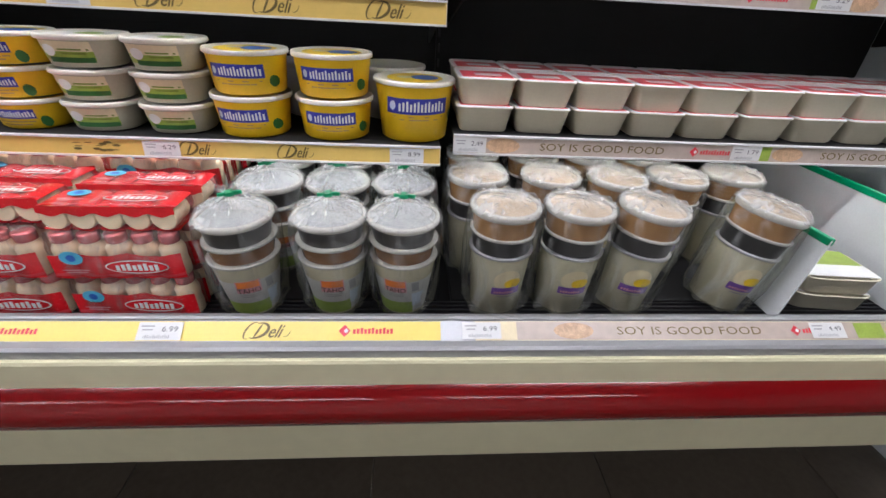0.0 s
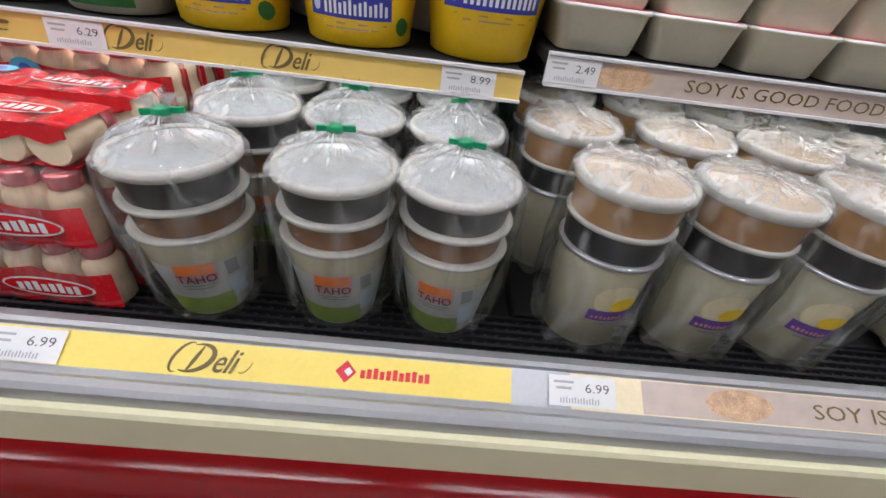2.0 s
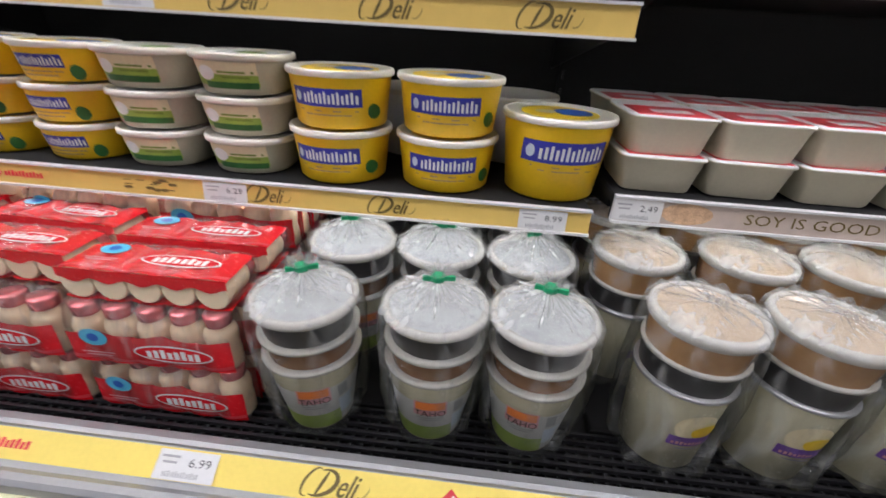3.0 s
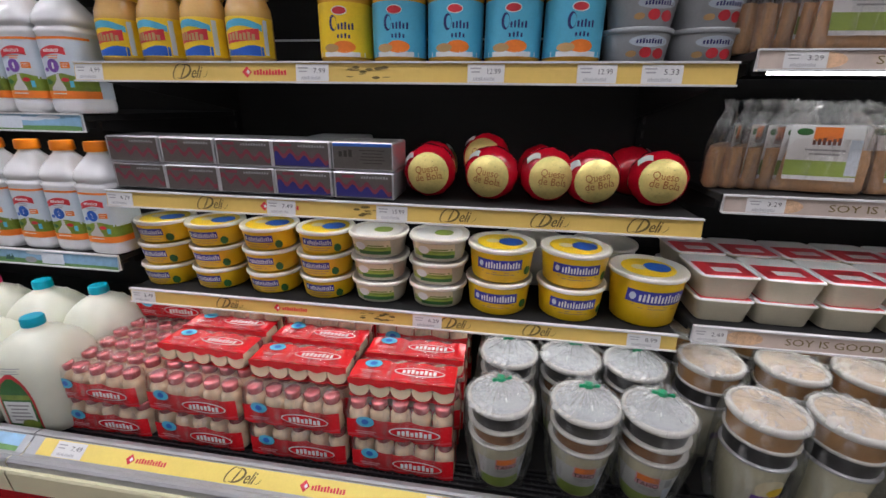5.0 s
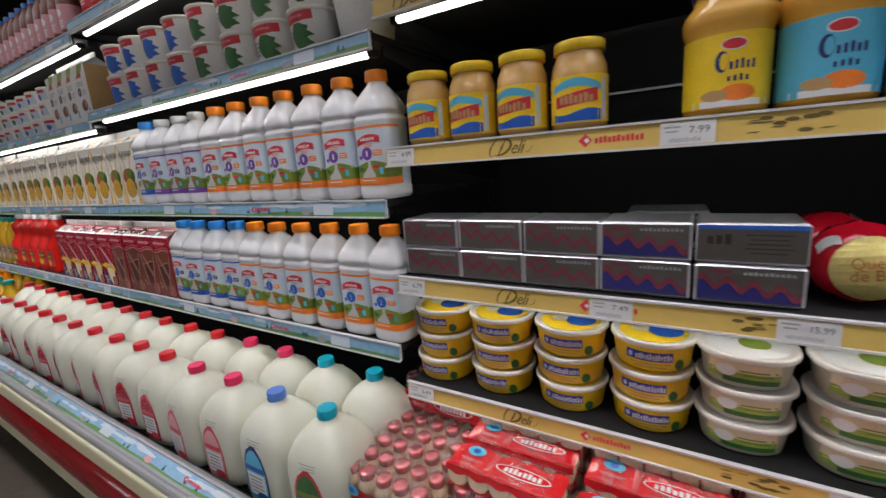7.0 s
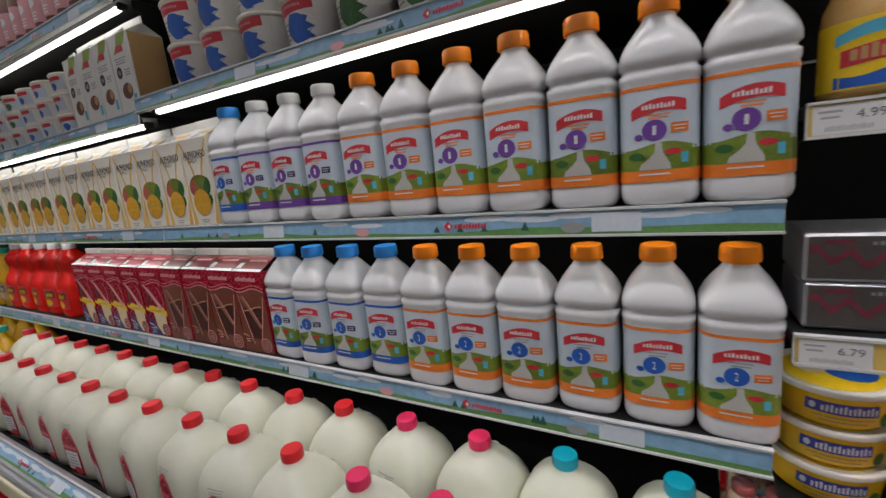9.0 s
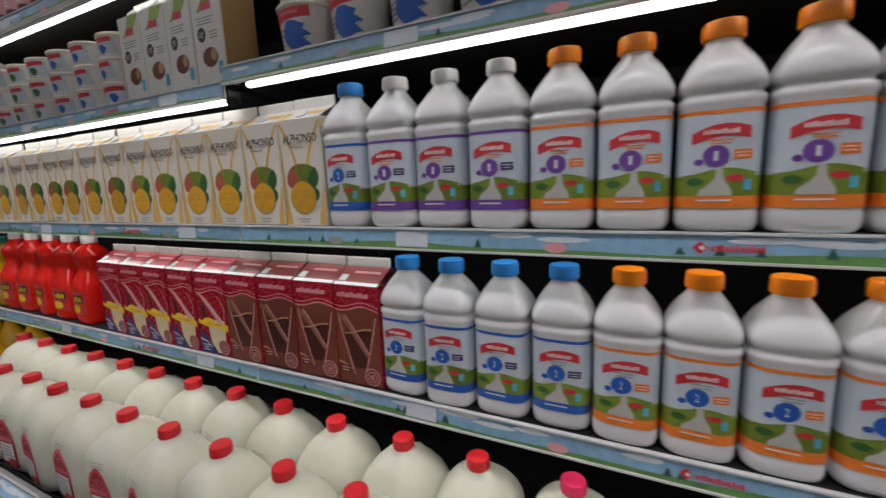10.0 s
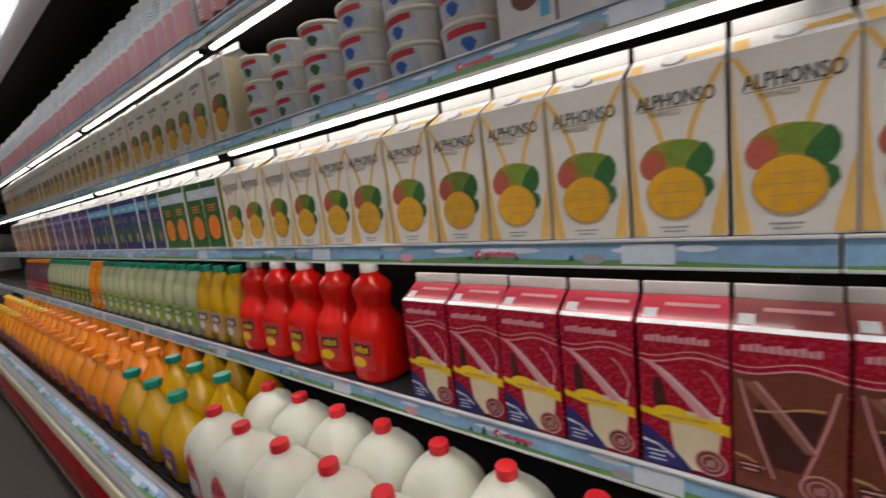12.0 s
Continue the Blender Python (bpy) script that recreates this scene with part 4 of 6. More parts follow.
def cocoa_print(lower, straw):
    mb = Mesh()
    h = CARTON_H
    xs = [-0.049 + 0.098 * i / 14 for i in range(15)]
    top = lambda x: 0.150 + 0.005 * math.sin(x * 62 + 0.6)
    mb.rect(ff, 0, h / 2, 0.0985, h - 0.001, lower, 0.0005, 1, 0, 1)
    mb.columns(ff, [(x, top(x), h) for x in xs], P_CRIMSON, 0.0008)
    for d, w in ((0.0, 0.0022), (0.008, 0.0014)):
        mb.columns(ff, [(x, top(x) + d, top(x) + d + w) for x in xs], P_PINK, 0.0011)
    mb.bars(ff, -0.006, 0.178, 0.072, 0.010, 11, P_PINK, 0.0012, 0.2)
    bend = lambda pts, m, off: mb.rows(ff, pts, m, off, 2)
    if straw:
        # a tumbler with a broad straw, a yellow ribbon across, a navy corner
        mb.rect(ff, 0, 0.102, 0.097, 0.086, P_CRIMSON, 0.0007, 1, 0, 1)
        bend([(0.004, -0.006, 0.030), (0.030, -0.012, 0.036), (0.062, -0.016, 0.040), (0.084, -0.014, 0.040)], P_CREAM, 0.0010)
        bend([(0.075, 0.020, 0.034), (0.105, -0.004, 0.012), (0.132, -0.028, -0.014), (0.146, -0.044, -0.034)], P_PINK, 0.0012)
        bend([(0.082, 0.030, 0.034), (0.112, 0.002, 0.005), (0.140, -0.028, -0.026)], P_WHITE, 0.0014)
        bend([(0.088, 0.038, 0.040), (0.110, 0.042, 0.044), (0.134, 0.030, 0.032), (0.142, 0.020, 0.023)], P_PINK, 0.0012)
        bend([(0.076, -0.030, -0.016), (0.100, -0.034, -0.020), (0.124, -0.032, -0.024)], P_DBROWN, 0.0011)
        mb.columns(ff, [(x, 0.066 - 0.10 * x + 0.002 * math.sin(x * 90), 0.078 - 0.10 * x + 0.003 * math.sin(x * 60)) for x in xs], P_YELLOW, 0.0016)
        mb.oval(ff, -0.014, 0.079, 0.020, 0.009, P_YELLOW, 0.0017)
        mb.bars(ff, 0.000, 0.073, 0.052, 0.005, 11, P_TAN, 0.0021)
        mb.columns(ff, [(-0.049, 0.001, 0.056), (-0.036, 0.001, 0.050), (-0.018, 0.001, 0.034), (-0.002, 0.001, 0.016), (0.008, 0.001, 0.003)], P_NAVY, 0.0013)
        mb.columns(ff, [(-0.049, 0.032, 0.036), (-0.030, 0.028, 0.031), (-0.012, 0.014, 0.017)], P_WHITE, 0.0016)
        mb.lines(ff, -0.032, 0.020, 0.024, 3, 0.006, P_PALE, 0.0016)
        mb.rect(ff, 0.0462, 0.075, 0.004, 0.140, P_CRIMSON, 0.0011, 1, 0, 1)
    else:
        # an outlined tumbler of chocolate milk with a slanted straw
        for s in (-1, 1):
            bend([(0.020, s * 0.012 - 0.001, s * 0.012 + 0.001), (0.060, s * 0.024 - 0.0012, s * 0.024 + 0.0012), (0.105, s * 0.036 - 0.0012, s * 0.036 + 0.0012), (0.138, s * 0.043 - 0.001, s * 0.043 + 0.001)], P_PINK, 0.0010)
        bend([(0.034, -0.012, 0.012), (0.066, -0.023, 0.022), (0.096, -0.031, 0.030), (0.110, -0.026, 0.034)], P_DBROWN, 0.0008)
        bend([(0.060, 0.016, 0.028), (0.096, -0.010, 0.004), (0.136, -0.040, -0.024)], P_MILKY, 0.0012)
        bend([(0.062, 0.024, 0.0265), (0.098, 0.0005, 0.003), (0.138, -0.030, -0.027)], P_PINK, 0.0014)
        mb.columns(ff, [(x, 0.106 + 0.006 * math.sin(x * 55), 0.109 + 0.006 * math.sin(x * 55)) for x in [-0.03 + 0.062 * i / 10 for i in range(11)]], P_TAN, 0.0012)
        mb.columns(ff, [(-0.049, 0.040, 0.044), (-0.036, 0.038, 0.041), (-0.020, 0.028, 0.031)], P_TAN, 0.0010)
        mb.rect(ff, -0.034, 0.028, 0.022, 0.014, P_DBROWN, 0.0012, 1, 0, 1)
        mb.lines(ff, -0.034, 0.031, 0.018, 2, 0.006, P_PINK, 0.0015)
    mb.oval(ff, 0.028, 0.020, 0.0175, 0.0175, P_PINK, 0.0018)
    mb.oval(ff, 0.028, 0.020, 0.0155, 0.0155, P_BROWN, 0.0021)
    mb.oval(ff, 0.028, 0.020, 0.0110, 0.0110, P_PINK, 0.0024)
    mb.oval(ff, 0.028, 0.020, 0.0095, 0.0095, P_BROWN, 0.0027)
    mb.bars(ff, 0.028, 0.020, 0.010, 0.011, 3, P_PINK, 0.0030, 0.5)
    return pressed(mb).mesh("front_print")


# glossy gables: bright light from above is put into their paler, pinker colours
COCOA_TOP = mat("crimson_card_lit_top", (0.60, 0.05, 0.085), 0.22, var=0.05, coat=0.6)
COCOA_TOP_BROWN = mat("brown_card_lit_top", (0.33, 0.085, 0.085), 0.22, var=0.06, coat=0.6)
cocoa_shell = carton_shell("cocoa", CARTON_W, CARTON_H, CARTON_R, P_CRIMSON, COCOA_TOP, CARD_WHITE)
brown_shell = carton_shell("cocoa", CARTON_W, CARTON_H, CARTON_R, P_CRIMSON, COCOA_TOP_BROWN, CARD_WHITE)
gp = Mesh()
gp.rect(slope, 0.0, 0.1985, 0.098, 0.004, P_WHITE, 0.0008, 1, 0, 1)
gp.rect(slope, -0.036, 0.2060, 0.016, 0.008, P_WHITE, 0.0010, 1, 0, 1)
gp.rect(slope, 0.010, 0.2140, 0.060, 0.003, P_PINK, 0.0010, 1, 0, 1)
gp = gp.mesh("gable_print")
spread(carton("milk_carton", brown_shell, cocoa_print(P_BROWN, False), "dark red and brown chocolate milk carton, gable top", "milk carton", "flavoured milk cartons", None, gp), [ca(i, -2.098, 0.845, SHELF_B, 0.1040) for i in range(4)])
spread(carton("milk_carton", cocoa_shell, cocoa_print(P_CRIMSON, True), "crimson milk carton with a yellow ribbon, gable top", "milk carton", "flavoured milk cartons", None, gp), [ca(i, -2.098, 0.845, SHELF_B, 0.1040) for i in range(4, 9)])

# ---- juice ----
FLASK = [(z, r * 1.07) for z, r in [(0.0, 0.046), (0.004, 0.051), (0.015, 0.053), (0.110, 0.053), (0.125, 0.050), (0.150, 0.038), (0.165, 0.034), (0.178, 0.037), (0.195, 0.041), (0.208, 0.040), (0.222, 0.030), (0.230, 0.0205), (0.238, 0.0200)]]


def flask(name, profile, juice, cap, label_mats, words, category, group, n=2.8, capz=None, flat=1.0):
    t = thing(name, words, category, group)
    mb = Mesh()
    mb.loft([section(r, r * flat, n if z < 0.13 else 2.2, 24, z) for z, r in profile], juice)
    part("body", mb, t)
    part("cap", cap, t).location = (0, 0, (capz or profile[-1][0]) - 0.001)
    if label_mats:
        mb, s = Mesh(), round_front(profile, n, flat)
        base, dark, accent = label_mats
        mb.rect(s, 0, 0.066, 0.078, 0.070, base, 0.0006, 8, 0, 3)
        mb.rect(s, 0.008, 0.078, 0.048, 0.024, dark, 0.0010, 6, 0, 2)
        mb.bars(s, 0.008, 0.078, 0.040, 0.016, 5, accent, 0.0014, 0.35)
        mb.oval(s, -0.004, 0.048, 0.022, 0.012, accent, 0.0010)
        part("label", mb, t)
    return t


spread(flask("juice_bottle", FLASK, JUICE_RED, cap_mesh(CAP_WHITE, 1.1), (P_RED, INK, P_YELLOW), "waisted clear bottle of bright red juice on shelf", "juice bottle", "red juice bottles"), [pose(-3.122 - 0.1225 * i, 0.850 + j(), SHELF_B, 0, 0, rnd.uniform(-6, 6)) for i in range(5)])
SLIM = [(0.0, 0.040), (0.004, 0.045), (0.130, 0.046), (0.150, 0.043), (0.180, 0.036), (0.205, 0.026), (0.216, 0.019), (0.222, 0.0185)]
for juice, lab, n0, n1, words in ((JUICE_YELLOW, (P_TAN, INK, P_WHITE), 0, 3, "yellow juice"), (JUICE_PALE, (P_LIME, P_DGREEN, P_WHITE), 3, 14, "pale green juice"), (JUICE_ORANGE, (P_ORANGE, P_BROWN, P_YELLOW), 14, 16, "orange juice"),
                                  (JUICE_PALE, (P_DGREEN, P_DGREEN, P_YELLOW), 16, 26, "pale juice and a dark label"), (JUICE_DARK, (P_CRIMSON, INK, P_PINK), 26, 34, "dark berry juice")):
    spread(flask("juice_bottle", SLIM, juice, cap_mesh(CAP_GREEN if juice in (JUICE_YELLOW, JUICE_PALE) else CAP_ORANGE, 1.1), lab, "clear plastic bottle of %s on shelf" % words, "juice bottle", "far juice bottles", 3.2),
           [pose(-3.712 - 0.0985 * i, 0.842 + j(), SHELF_B, 0, 0, rnd.uniform(-4, 4)) for i in range(n0, n1)])
OJ = [(0.0, 0.066), (0.005, 0.075), (0.105, 0.077), (0.135, 0.072), (0.165, 0.052), (0.190, 0.033), (0.207, 0.024), (0.222, 0.0225)]
oj = [pose(-3.772 - 0.190 * i + 2 * j(), 0.640 + 0.127 * k + j(), DECK, 0, 0, rnd.uniform(-5, 5)) for i in range(3) for k in range(3)]
spread(flask("juice_bottle", OJ, JUICE_YELLOW, cap_mesh(CAP_GREEN, 1.2, 1.28), (P_PURPLE, P_NAVY, P_YELLOW), "clear bottle of yellow juice with green cap on deck", "juice bottle", "yellow juice bottles on the deck", 3.0, None, 0.70), oj)
oj2 = [pose(-4.342 - 0.172 * i + 2 * j(), 0.640 + 0.127 * k + j(), DECK, 0, 0, rnd.uniform(-5, 5)) for i in range(22) for k in range(3)]
spread(flask("juice_bottle", OJ, JUICE_ORANGE, cap_mesh(CAP_ORANGE, 1.1, 1.25), (P_PURPLE, P_NAVY, P_ORANGE), "clear bottle of orange juice with orange cap on deck", "juice bottle", "orange juice bottles on the deck", 3.0, None, 0.70), oj2[:36])
spread(flask("juice_bottle", OJ, JUICE_ORANGE, cap_mesh(P_YELLOW, 1.1, 1.25), (P_BLUE, P_NAVY, P_ORANGE), "clear bottle of orange juice with yellow cap on deck", "juice bottle", "orange juice bottles on the deck", 3.0, None, 0.70), oj2[36:])

# ---- top shelves of the dairy sections ----
def tub(name, profile, lid_r, body, lid, label_mesh, words, category, group, n=2.0, flat=1.0, lid_print=None):
    t = thing(name, words, category, group)
    mb = Mesh()
    mb.loft([section(r, r * flat, n, 30, z) for z, r in profile], body)
    part("body", mb, t)
    h = profile[-1][0]
    mb = Mesh()
    rim = [(h - 0.005, lid_r - 0.001), (h - 0.004, lid_r), (h + 0.001, lid_r), (h + 0.003, lid_r - 0.0012), (h + 0.003, lid_r - 0.005), (h + 0.0005, lid_r - 0.007), (h + 0.0008, 0.002)]
    mb.loft([section(r, r * flat, n, 30, z) for z, r in rim], lid)
    if lid_print:
        for k, (m, rr, dx) in enumerate(lid_print):
            mb.add([(x + dx, y, h + 0.0012 + 0.0004 * k) for x, y, _ in section(rr, rr * flat, n, 24, 0)], [tuple(range(24))], m)
    part("lid", mb, t)
    part("label", label_mesh, t)
    return t


CREAM_TUB = [(0.0, 0.044), (0.003, 0.047), (0.086, 0.055)]


def sour_label(color, code):
    mb, s = Mesh(), round_front(CREAM_TUB)
    mb.columns(s, [(x, 0.060 + 0.10 * x, 0.079 + 0.05 * x) for x in [-0.038 + 0.076 * i / 6 for i in range(7)]], P_RED, 0.0006)
    mb.bars(s, 0, 0.071, 0.040, 0.005, 8, P_PINK, 0.0010)
    mb.rows(s, [(0.008, 0.000, 0.014), (0.017, -0.010, 0.034), (0.026, -0.016, 0.026), (0.034, -0.019, 0.036), (0.043, -0.016, 0.024), (0.051, -0.012, 0.028), (0.058, -0.006, 0.010)], color, 0.0006)
    mb.lines(s, -0.026, 0.045, 0.020, 4, 0.008, P_GREY, 0.0006)
    if code:
        mb.bars(s, -0.022, 0.046, 0.026, 0.034, 9, P_NAVY, 0.0008, 0.4)
        mb.words(s, "CREMA", 0.016, 0.036, 0.034, 0.009, INK, 0.0010)
    return mb.mesh("label")


def stacks(ob, spots, high, step, spin=14):
    return spread(ob, [pose(x + j(), y + j(), z + step * k, 0, 0, rnd.uniform(-spin, spin)) for x, y, z in spots for k in range(high)])


T2, T3 = 1.516, 1.491
g = "sour cream tubs"
green_tub = tub("cream_tub", CREAM_TUB, 0.057, TUB_WHITE, TUB_LID, sour_label(P_DGREEN, False), "white sour cream tub with a green splash", "cream tub", g)
stacks(green_tub, [(-1.345 - 0.1225 * i, 0.855, T2) for i in range(4)], 2, 0.0895)
stacks(tub("cream_tub", [(z, r * 1.12) for z, r in CREAM_TUB], 0.064, TUB_WHITE, TUB_LID, sour_label(P_DGREEN, True), "wide white crema tub with a red mark", "cream tub", g), [(-1.205, 0.862, T2)], 2, 0.0895)
stacks(tub("cream_tub", CREAM_TUB, 0.057, TUB_WHITE, TUB_LID, sour_label(P_BLUE, False), "white sour cream tub with a blue splash", "cream tub", g), [(-1.835 - 0.1225 * i, 0.855, T2) for i in range(4)], 2, 0.0895)
SMALL_TUB = [(0.0, 0.046), (0.003, 0.049), (0.052, 0.054)]


def small_label(color):
    mb, s = Mesh(), round_front(SMALL_TUB)
    mb.rect(s, 0, 0.026, 0.076, 0.034, P_PALE, 0.0005, 8, 0, 1)
    mb.columns(s, [(x, 0.033 + 0.06 * x, 0.044 + 0.02 * x) for x in [-0.032 + 0.064 * i / 6 for i in range(7)]], P_RED, 0.0009)
    mb.rows(s, [(0.008, 0.002, 0.010), (0.020, -0.008, 0.018), (0.028, -0.004, 0.010)], color, 0.0009)
    return mb.mesh("label")


stacks(tub("cheese_tub", SMALL_TUB, 0.056, TUB_WHITE, TUB_LID, small_label(P_BLUE), "low white soft-cheese tub with blue mark", "cheese tub", "soft cheese tubs"), [(-2.795 - 0.120 * i, 0.850, T3) for i in range(3)], 3, 0.0555)
stacks(tub("cheese_tub", SMALL_TUB, 0.056, TUB_WHITE, TUB_LID, small_label(P_DGREEN), "low white soft-cheese tub with green mark", "cheese tub", "soft cheese tubs"), [(-3.155 - 0.120 * i, 0.850, T3) for i in range(3)], 3, 0.0555)


def nut_print():
    mb = Mesh()
    mb.rows(ff, [(0.150, -0.030, -0.020), (0.170, -0.010, 0.030), (CARTON_H, 0.000, 0.048)], P_LIME, 0.0006, 3)
    mb.rect(ff, 0.004, 0.160, 0.034, 0.016, P_RED, 0.0009, 1, 0, 1)
    mb.lines(ff, -0.004, 0.138, 0.06, 3, 0.006, P_GREY, 0.0007)
    mb.oval(ff, -0.020, 0.105, 0.014, 0.015, INK, 0.0007)
    mb.words(ff, "10", -0.020, 0.105, 0.012, 0.013, P_WHITE, 0.0011)
    mb.lines(ff, 0.020, 0.108, 0.030, 3, 0.006, P_GREY, 0.0007)
    mb.oval(ff, 0.002, 0.058, 0.026, 0.020, P_BROWN, 0.0007)
    mb.oval(ff, 0.014, 0.062, 0.010, 0.012, P_TAN, 0.0010)
    mb.rect(ff, 0.034, 0.034, 0.016, 0.026, P_CYAN, 0.0007, 1, 0, 1)
    return mb.mesh("front_print")


nut_shell = carton_shell("nut", CARTON_W, CARTON_H, CARTON_R, CARD_WHITE, CARD_WHITE, CARD_WHITE, P_TAN)
spread(carton("milk_carton", nut_shell, nut_print(), "white nut milk carton with brown nuts", "milk carton", "nut milk cartons", SPOUT), [ca(i, -2.420, 0.848, T3, 0.0885) @ Matrix.Diagonal((0.86, 0.86, 0.94, 1)) for i in range(4)])

SPORT = [(0.0, 0.030), (0.003, 0.033), (0.10, 0.033), (0.13, 0.030), (0.16, 0.018), (0.17, 0.014)]


def drink(body, cap, band, words):
    t = thing("yogurt_drink", words, "drink bottle", "drink bottles on the highest shelf")
    mb = Mesh()
    turned(mb, SPORT, body, 20)
    part("body", mb, t)
    part("cap", cap_mesh(cap, 0.9, 0.8), t).location = (0, 0, 0.168)
    mb, s = Mesh(), round_front(SPORT)
    sleeve(mb, SPORT, 0.020, 0.095, band, 2, 1, 0.0004, 0, 2 * math.pi, 20, 2)
    mb.oval(s, 0, 0.07, 0.014, 0.012, P_WHITE, 0.0010)
    mb.lines(s, 0, 0.045, 0.03, 3, 0.008, P_WHITE, 0.0010)
    part("label", mb, t)
    return t


spread(drink(JUICE_RED, CAP_WHITE, P_RED, "small red drink bottle with white cap on shelf"), [pose(-1.20 - 0.070 * i, 0.825 + 0.074 * k, 1.790) for i in range(16) for k in range(2)])
spread(drink(P_BROWN, CAP_MID, P_PINK, "small brown drink bottle with blue cap on shelf"), [pose(-2.43 - 0.070 * i, 0.825 + 0.074 * k, 1.765) for i in range(17) for k in range(2)])


def pouch(front, lower, words, category, group, w=0.085, h=0.20, d=0.045):
    """A filled bag with a crimped top."""
    t = thing("pouch", words, category, group)
    mb = Mesh()
    prof = [(0.0, 0.9, 1.0), (0.02, 1.0, 1.0), (0.5, 1.0, 0.95), (0.8, 0.95, 0.55), (0.92, 0.92, 0.12), (1.0, 0.95, 0.06)]
    mb.loft([section(w / 2 * a, d / 2 * b, 3.0, 24, h * z) for z, a, b in prof], P_WHITE)
    part("bag", mb, t)
    sf = lambda x, z: -d / 2 * at_height([(z1 * h, b) for z1, a, b in prof], z) * max(0, 1 - (abs(x) / (w / 2)) ** 3) ** (1 / 3)
    mb = Mesh()
    mb.rows(sf, [(0.01, -w * 0.4, w * 0.4), (h * 0.3, -w * 0.42, w * 0.42), (h * 0.48, -w * 0.30, w * 0.42)], lower, 0.001)
    mb.rows(sf, [(h * 0.55, -w * 0.3, w * 0.1), (h * 0.8, -w * 0.38, w * 0.05)], front, 0.001)
    mb.lines(sf, 0.012, h * 0.7, w * 0.4, 3, 0.01, P_GREY, 0.001)
    part("print", mb, t)
    return t


spread(pouch(P_PALE, P_PINK, "white and pink pouch with crimped top, on shelf", "pouch", "pouches on the highest shelf", 0.100, 0.215), [pose(-3.68 - 0.075 * i, 0.825 + 2 * j(), 1.770, 0, 0, 10 + rnd.uniform(-8, 8)) for i in range(44)])

# ---- deli section ----
DELI_1, DELI_2, DELI_3 = 0.823, 1.054, 1.306


def margarine_label(profile, w, h0, h1, body_z):
    """White strokes on a blue field, with small print below."""
    mb, s = Mesh(), round_front(profile)
    mb.rect(s, -0.002, (h0 + h1) / 2, w, h1 - h0, P_INDIGO, 0.0006, 10, 0, 2)
    mb.bars(s, 0.004, (h0 + h1) / 2, w * 0.80, (h1 - h0) * 0.66, 13, P_WHITE, 0.0011, 0.45)
    mb.oval(s, -w * 0.44, (h0 + h1) / 2, w * 0.045, (h1 - h0) * 0.3, P_PALE, 0.0011, 6, 2)
    mb.lines(s, 0.0, h0 - 0.005, w * 0.85, 2, 0.005, P_TAN, 0.0008, 0.35)
    mb.oval(s, w * 0.60, h0 - 0.006, 0.006, 0.010, P_DGREEN, 0.0008, 5, 2)
    return mb.mesh("label")


LIDS = [(P_YELLOW, 0.052, 0.0), (P_BLUE, 0.026, 0.018), (P_CREAM, 0.014, -0.020)]
SM = [(0.0, 0.053), (0.003, 0.056), (0.047, 0.062)]
g = "margarine tubs"
small = tub("margarine_tub", SM, 0.065, TUB_YELLOW, TUB_LID, margarine_label(SM, 0.066, 0.018, 0.034, 0), "small yellow margarine tub with blue label, stacked", "margarine tub", g, lid_print=LIDS)
stacks(small, [(x, 0.868, DELI_1) for x in (-1.070, -0.938, -0.803, -0.669)], 3, 0.0525, 5)
GS = [(0.0, 0.050), (0.003, 0.053), (0.047, 0.060)]
gl = Mesh()
s_ = round_front(GS, 2.4)
gl.rect(s_, -0.004, 0.030, 0.084, 0.020, P_CREAM, 0.0006, 10, 0, 2)
gl.rect(s_, -0.004, 0.018, 0.084, 0.014, P_LIME, 0.0007, 10, 0, 1)
gl.rect(s_, 0.004, 0.012, 0.066, 0.008, P_DGREEN, 0.0009, 10, 0, 1)
gl.oval(s_, -0.026, 0.026, 0.012, 0.009, TUB_WHITE, 0.0012)
gl.lines(s_, 0.012, 0.028, 0.044, 2, 0.006, P_GREEN, 0.0010)
green_spread = tub("spread_tub", GS, 0.064, TUB_PALE, TUB_LID, gl.mesh("label"), "pale spread tub with green and yellow label, stacked", "spread tub", "pale spread tubs", 2.4, 1.0, [(TUB_WHITE, 0.05, 0), (P_LIME, 0.02, 0.01)])
stacks(green_spread, [(-0.541, 0.866, DELI_1), (-0.409, 0.866, DELI_1)], 3, 0.0525, 5)
MD = [(0.0, 0.058), (0.003, 0.061), (0.068, 0.068)]
mid = tub("margarine_tub", MD, 0.0715, TUB_YELLOW, TUB_LID, margarine_label(MD, 0.088, 0.028, 0.050, 0), "medium yellow margarine tub with blue label, stacked", "margarine tub", g, lid_print=LIDS)
stacks(mid, [(-0.276, 0.862, DELI_1), (-0.126, 0.862, DELI_1)], 2, 0.0735, 4)
BG = [(0.0, 0.058), (0.003, 0.062), (0.104, 0.073)]
big = tub("margarine_tub", BG, 0.0765, TUB_YELLOW, TUB_LID, margarine_label(BG, 0.106, 0.052, 0.080, 0), "tall yellow margarine tub with blue label", "margarine tub", g, lid_print=LIDS)
spread(big, [pose(0.023, 0.866, DELI_1, 0, 0, 8)])
spread(tub("spread_tub", BG, 0.0765, TUB_WHITE, TUB_LID, gl.mesh("label"), "grey-white tub standing behind the margarine", "spread tub", "pale spread tubs"), [pose(-0.030, 1.03, DELI_1), pose(-0.20, 1.03, DELI_1)])


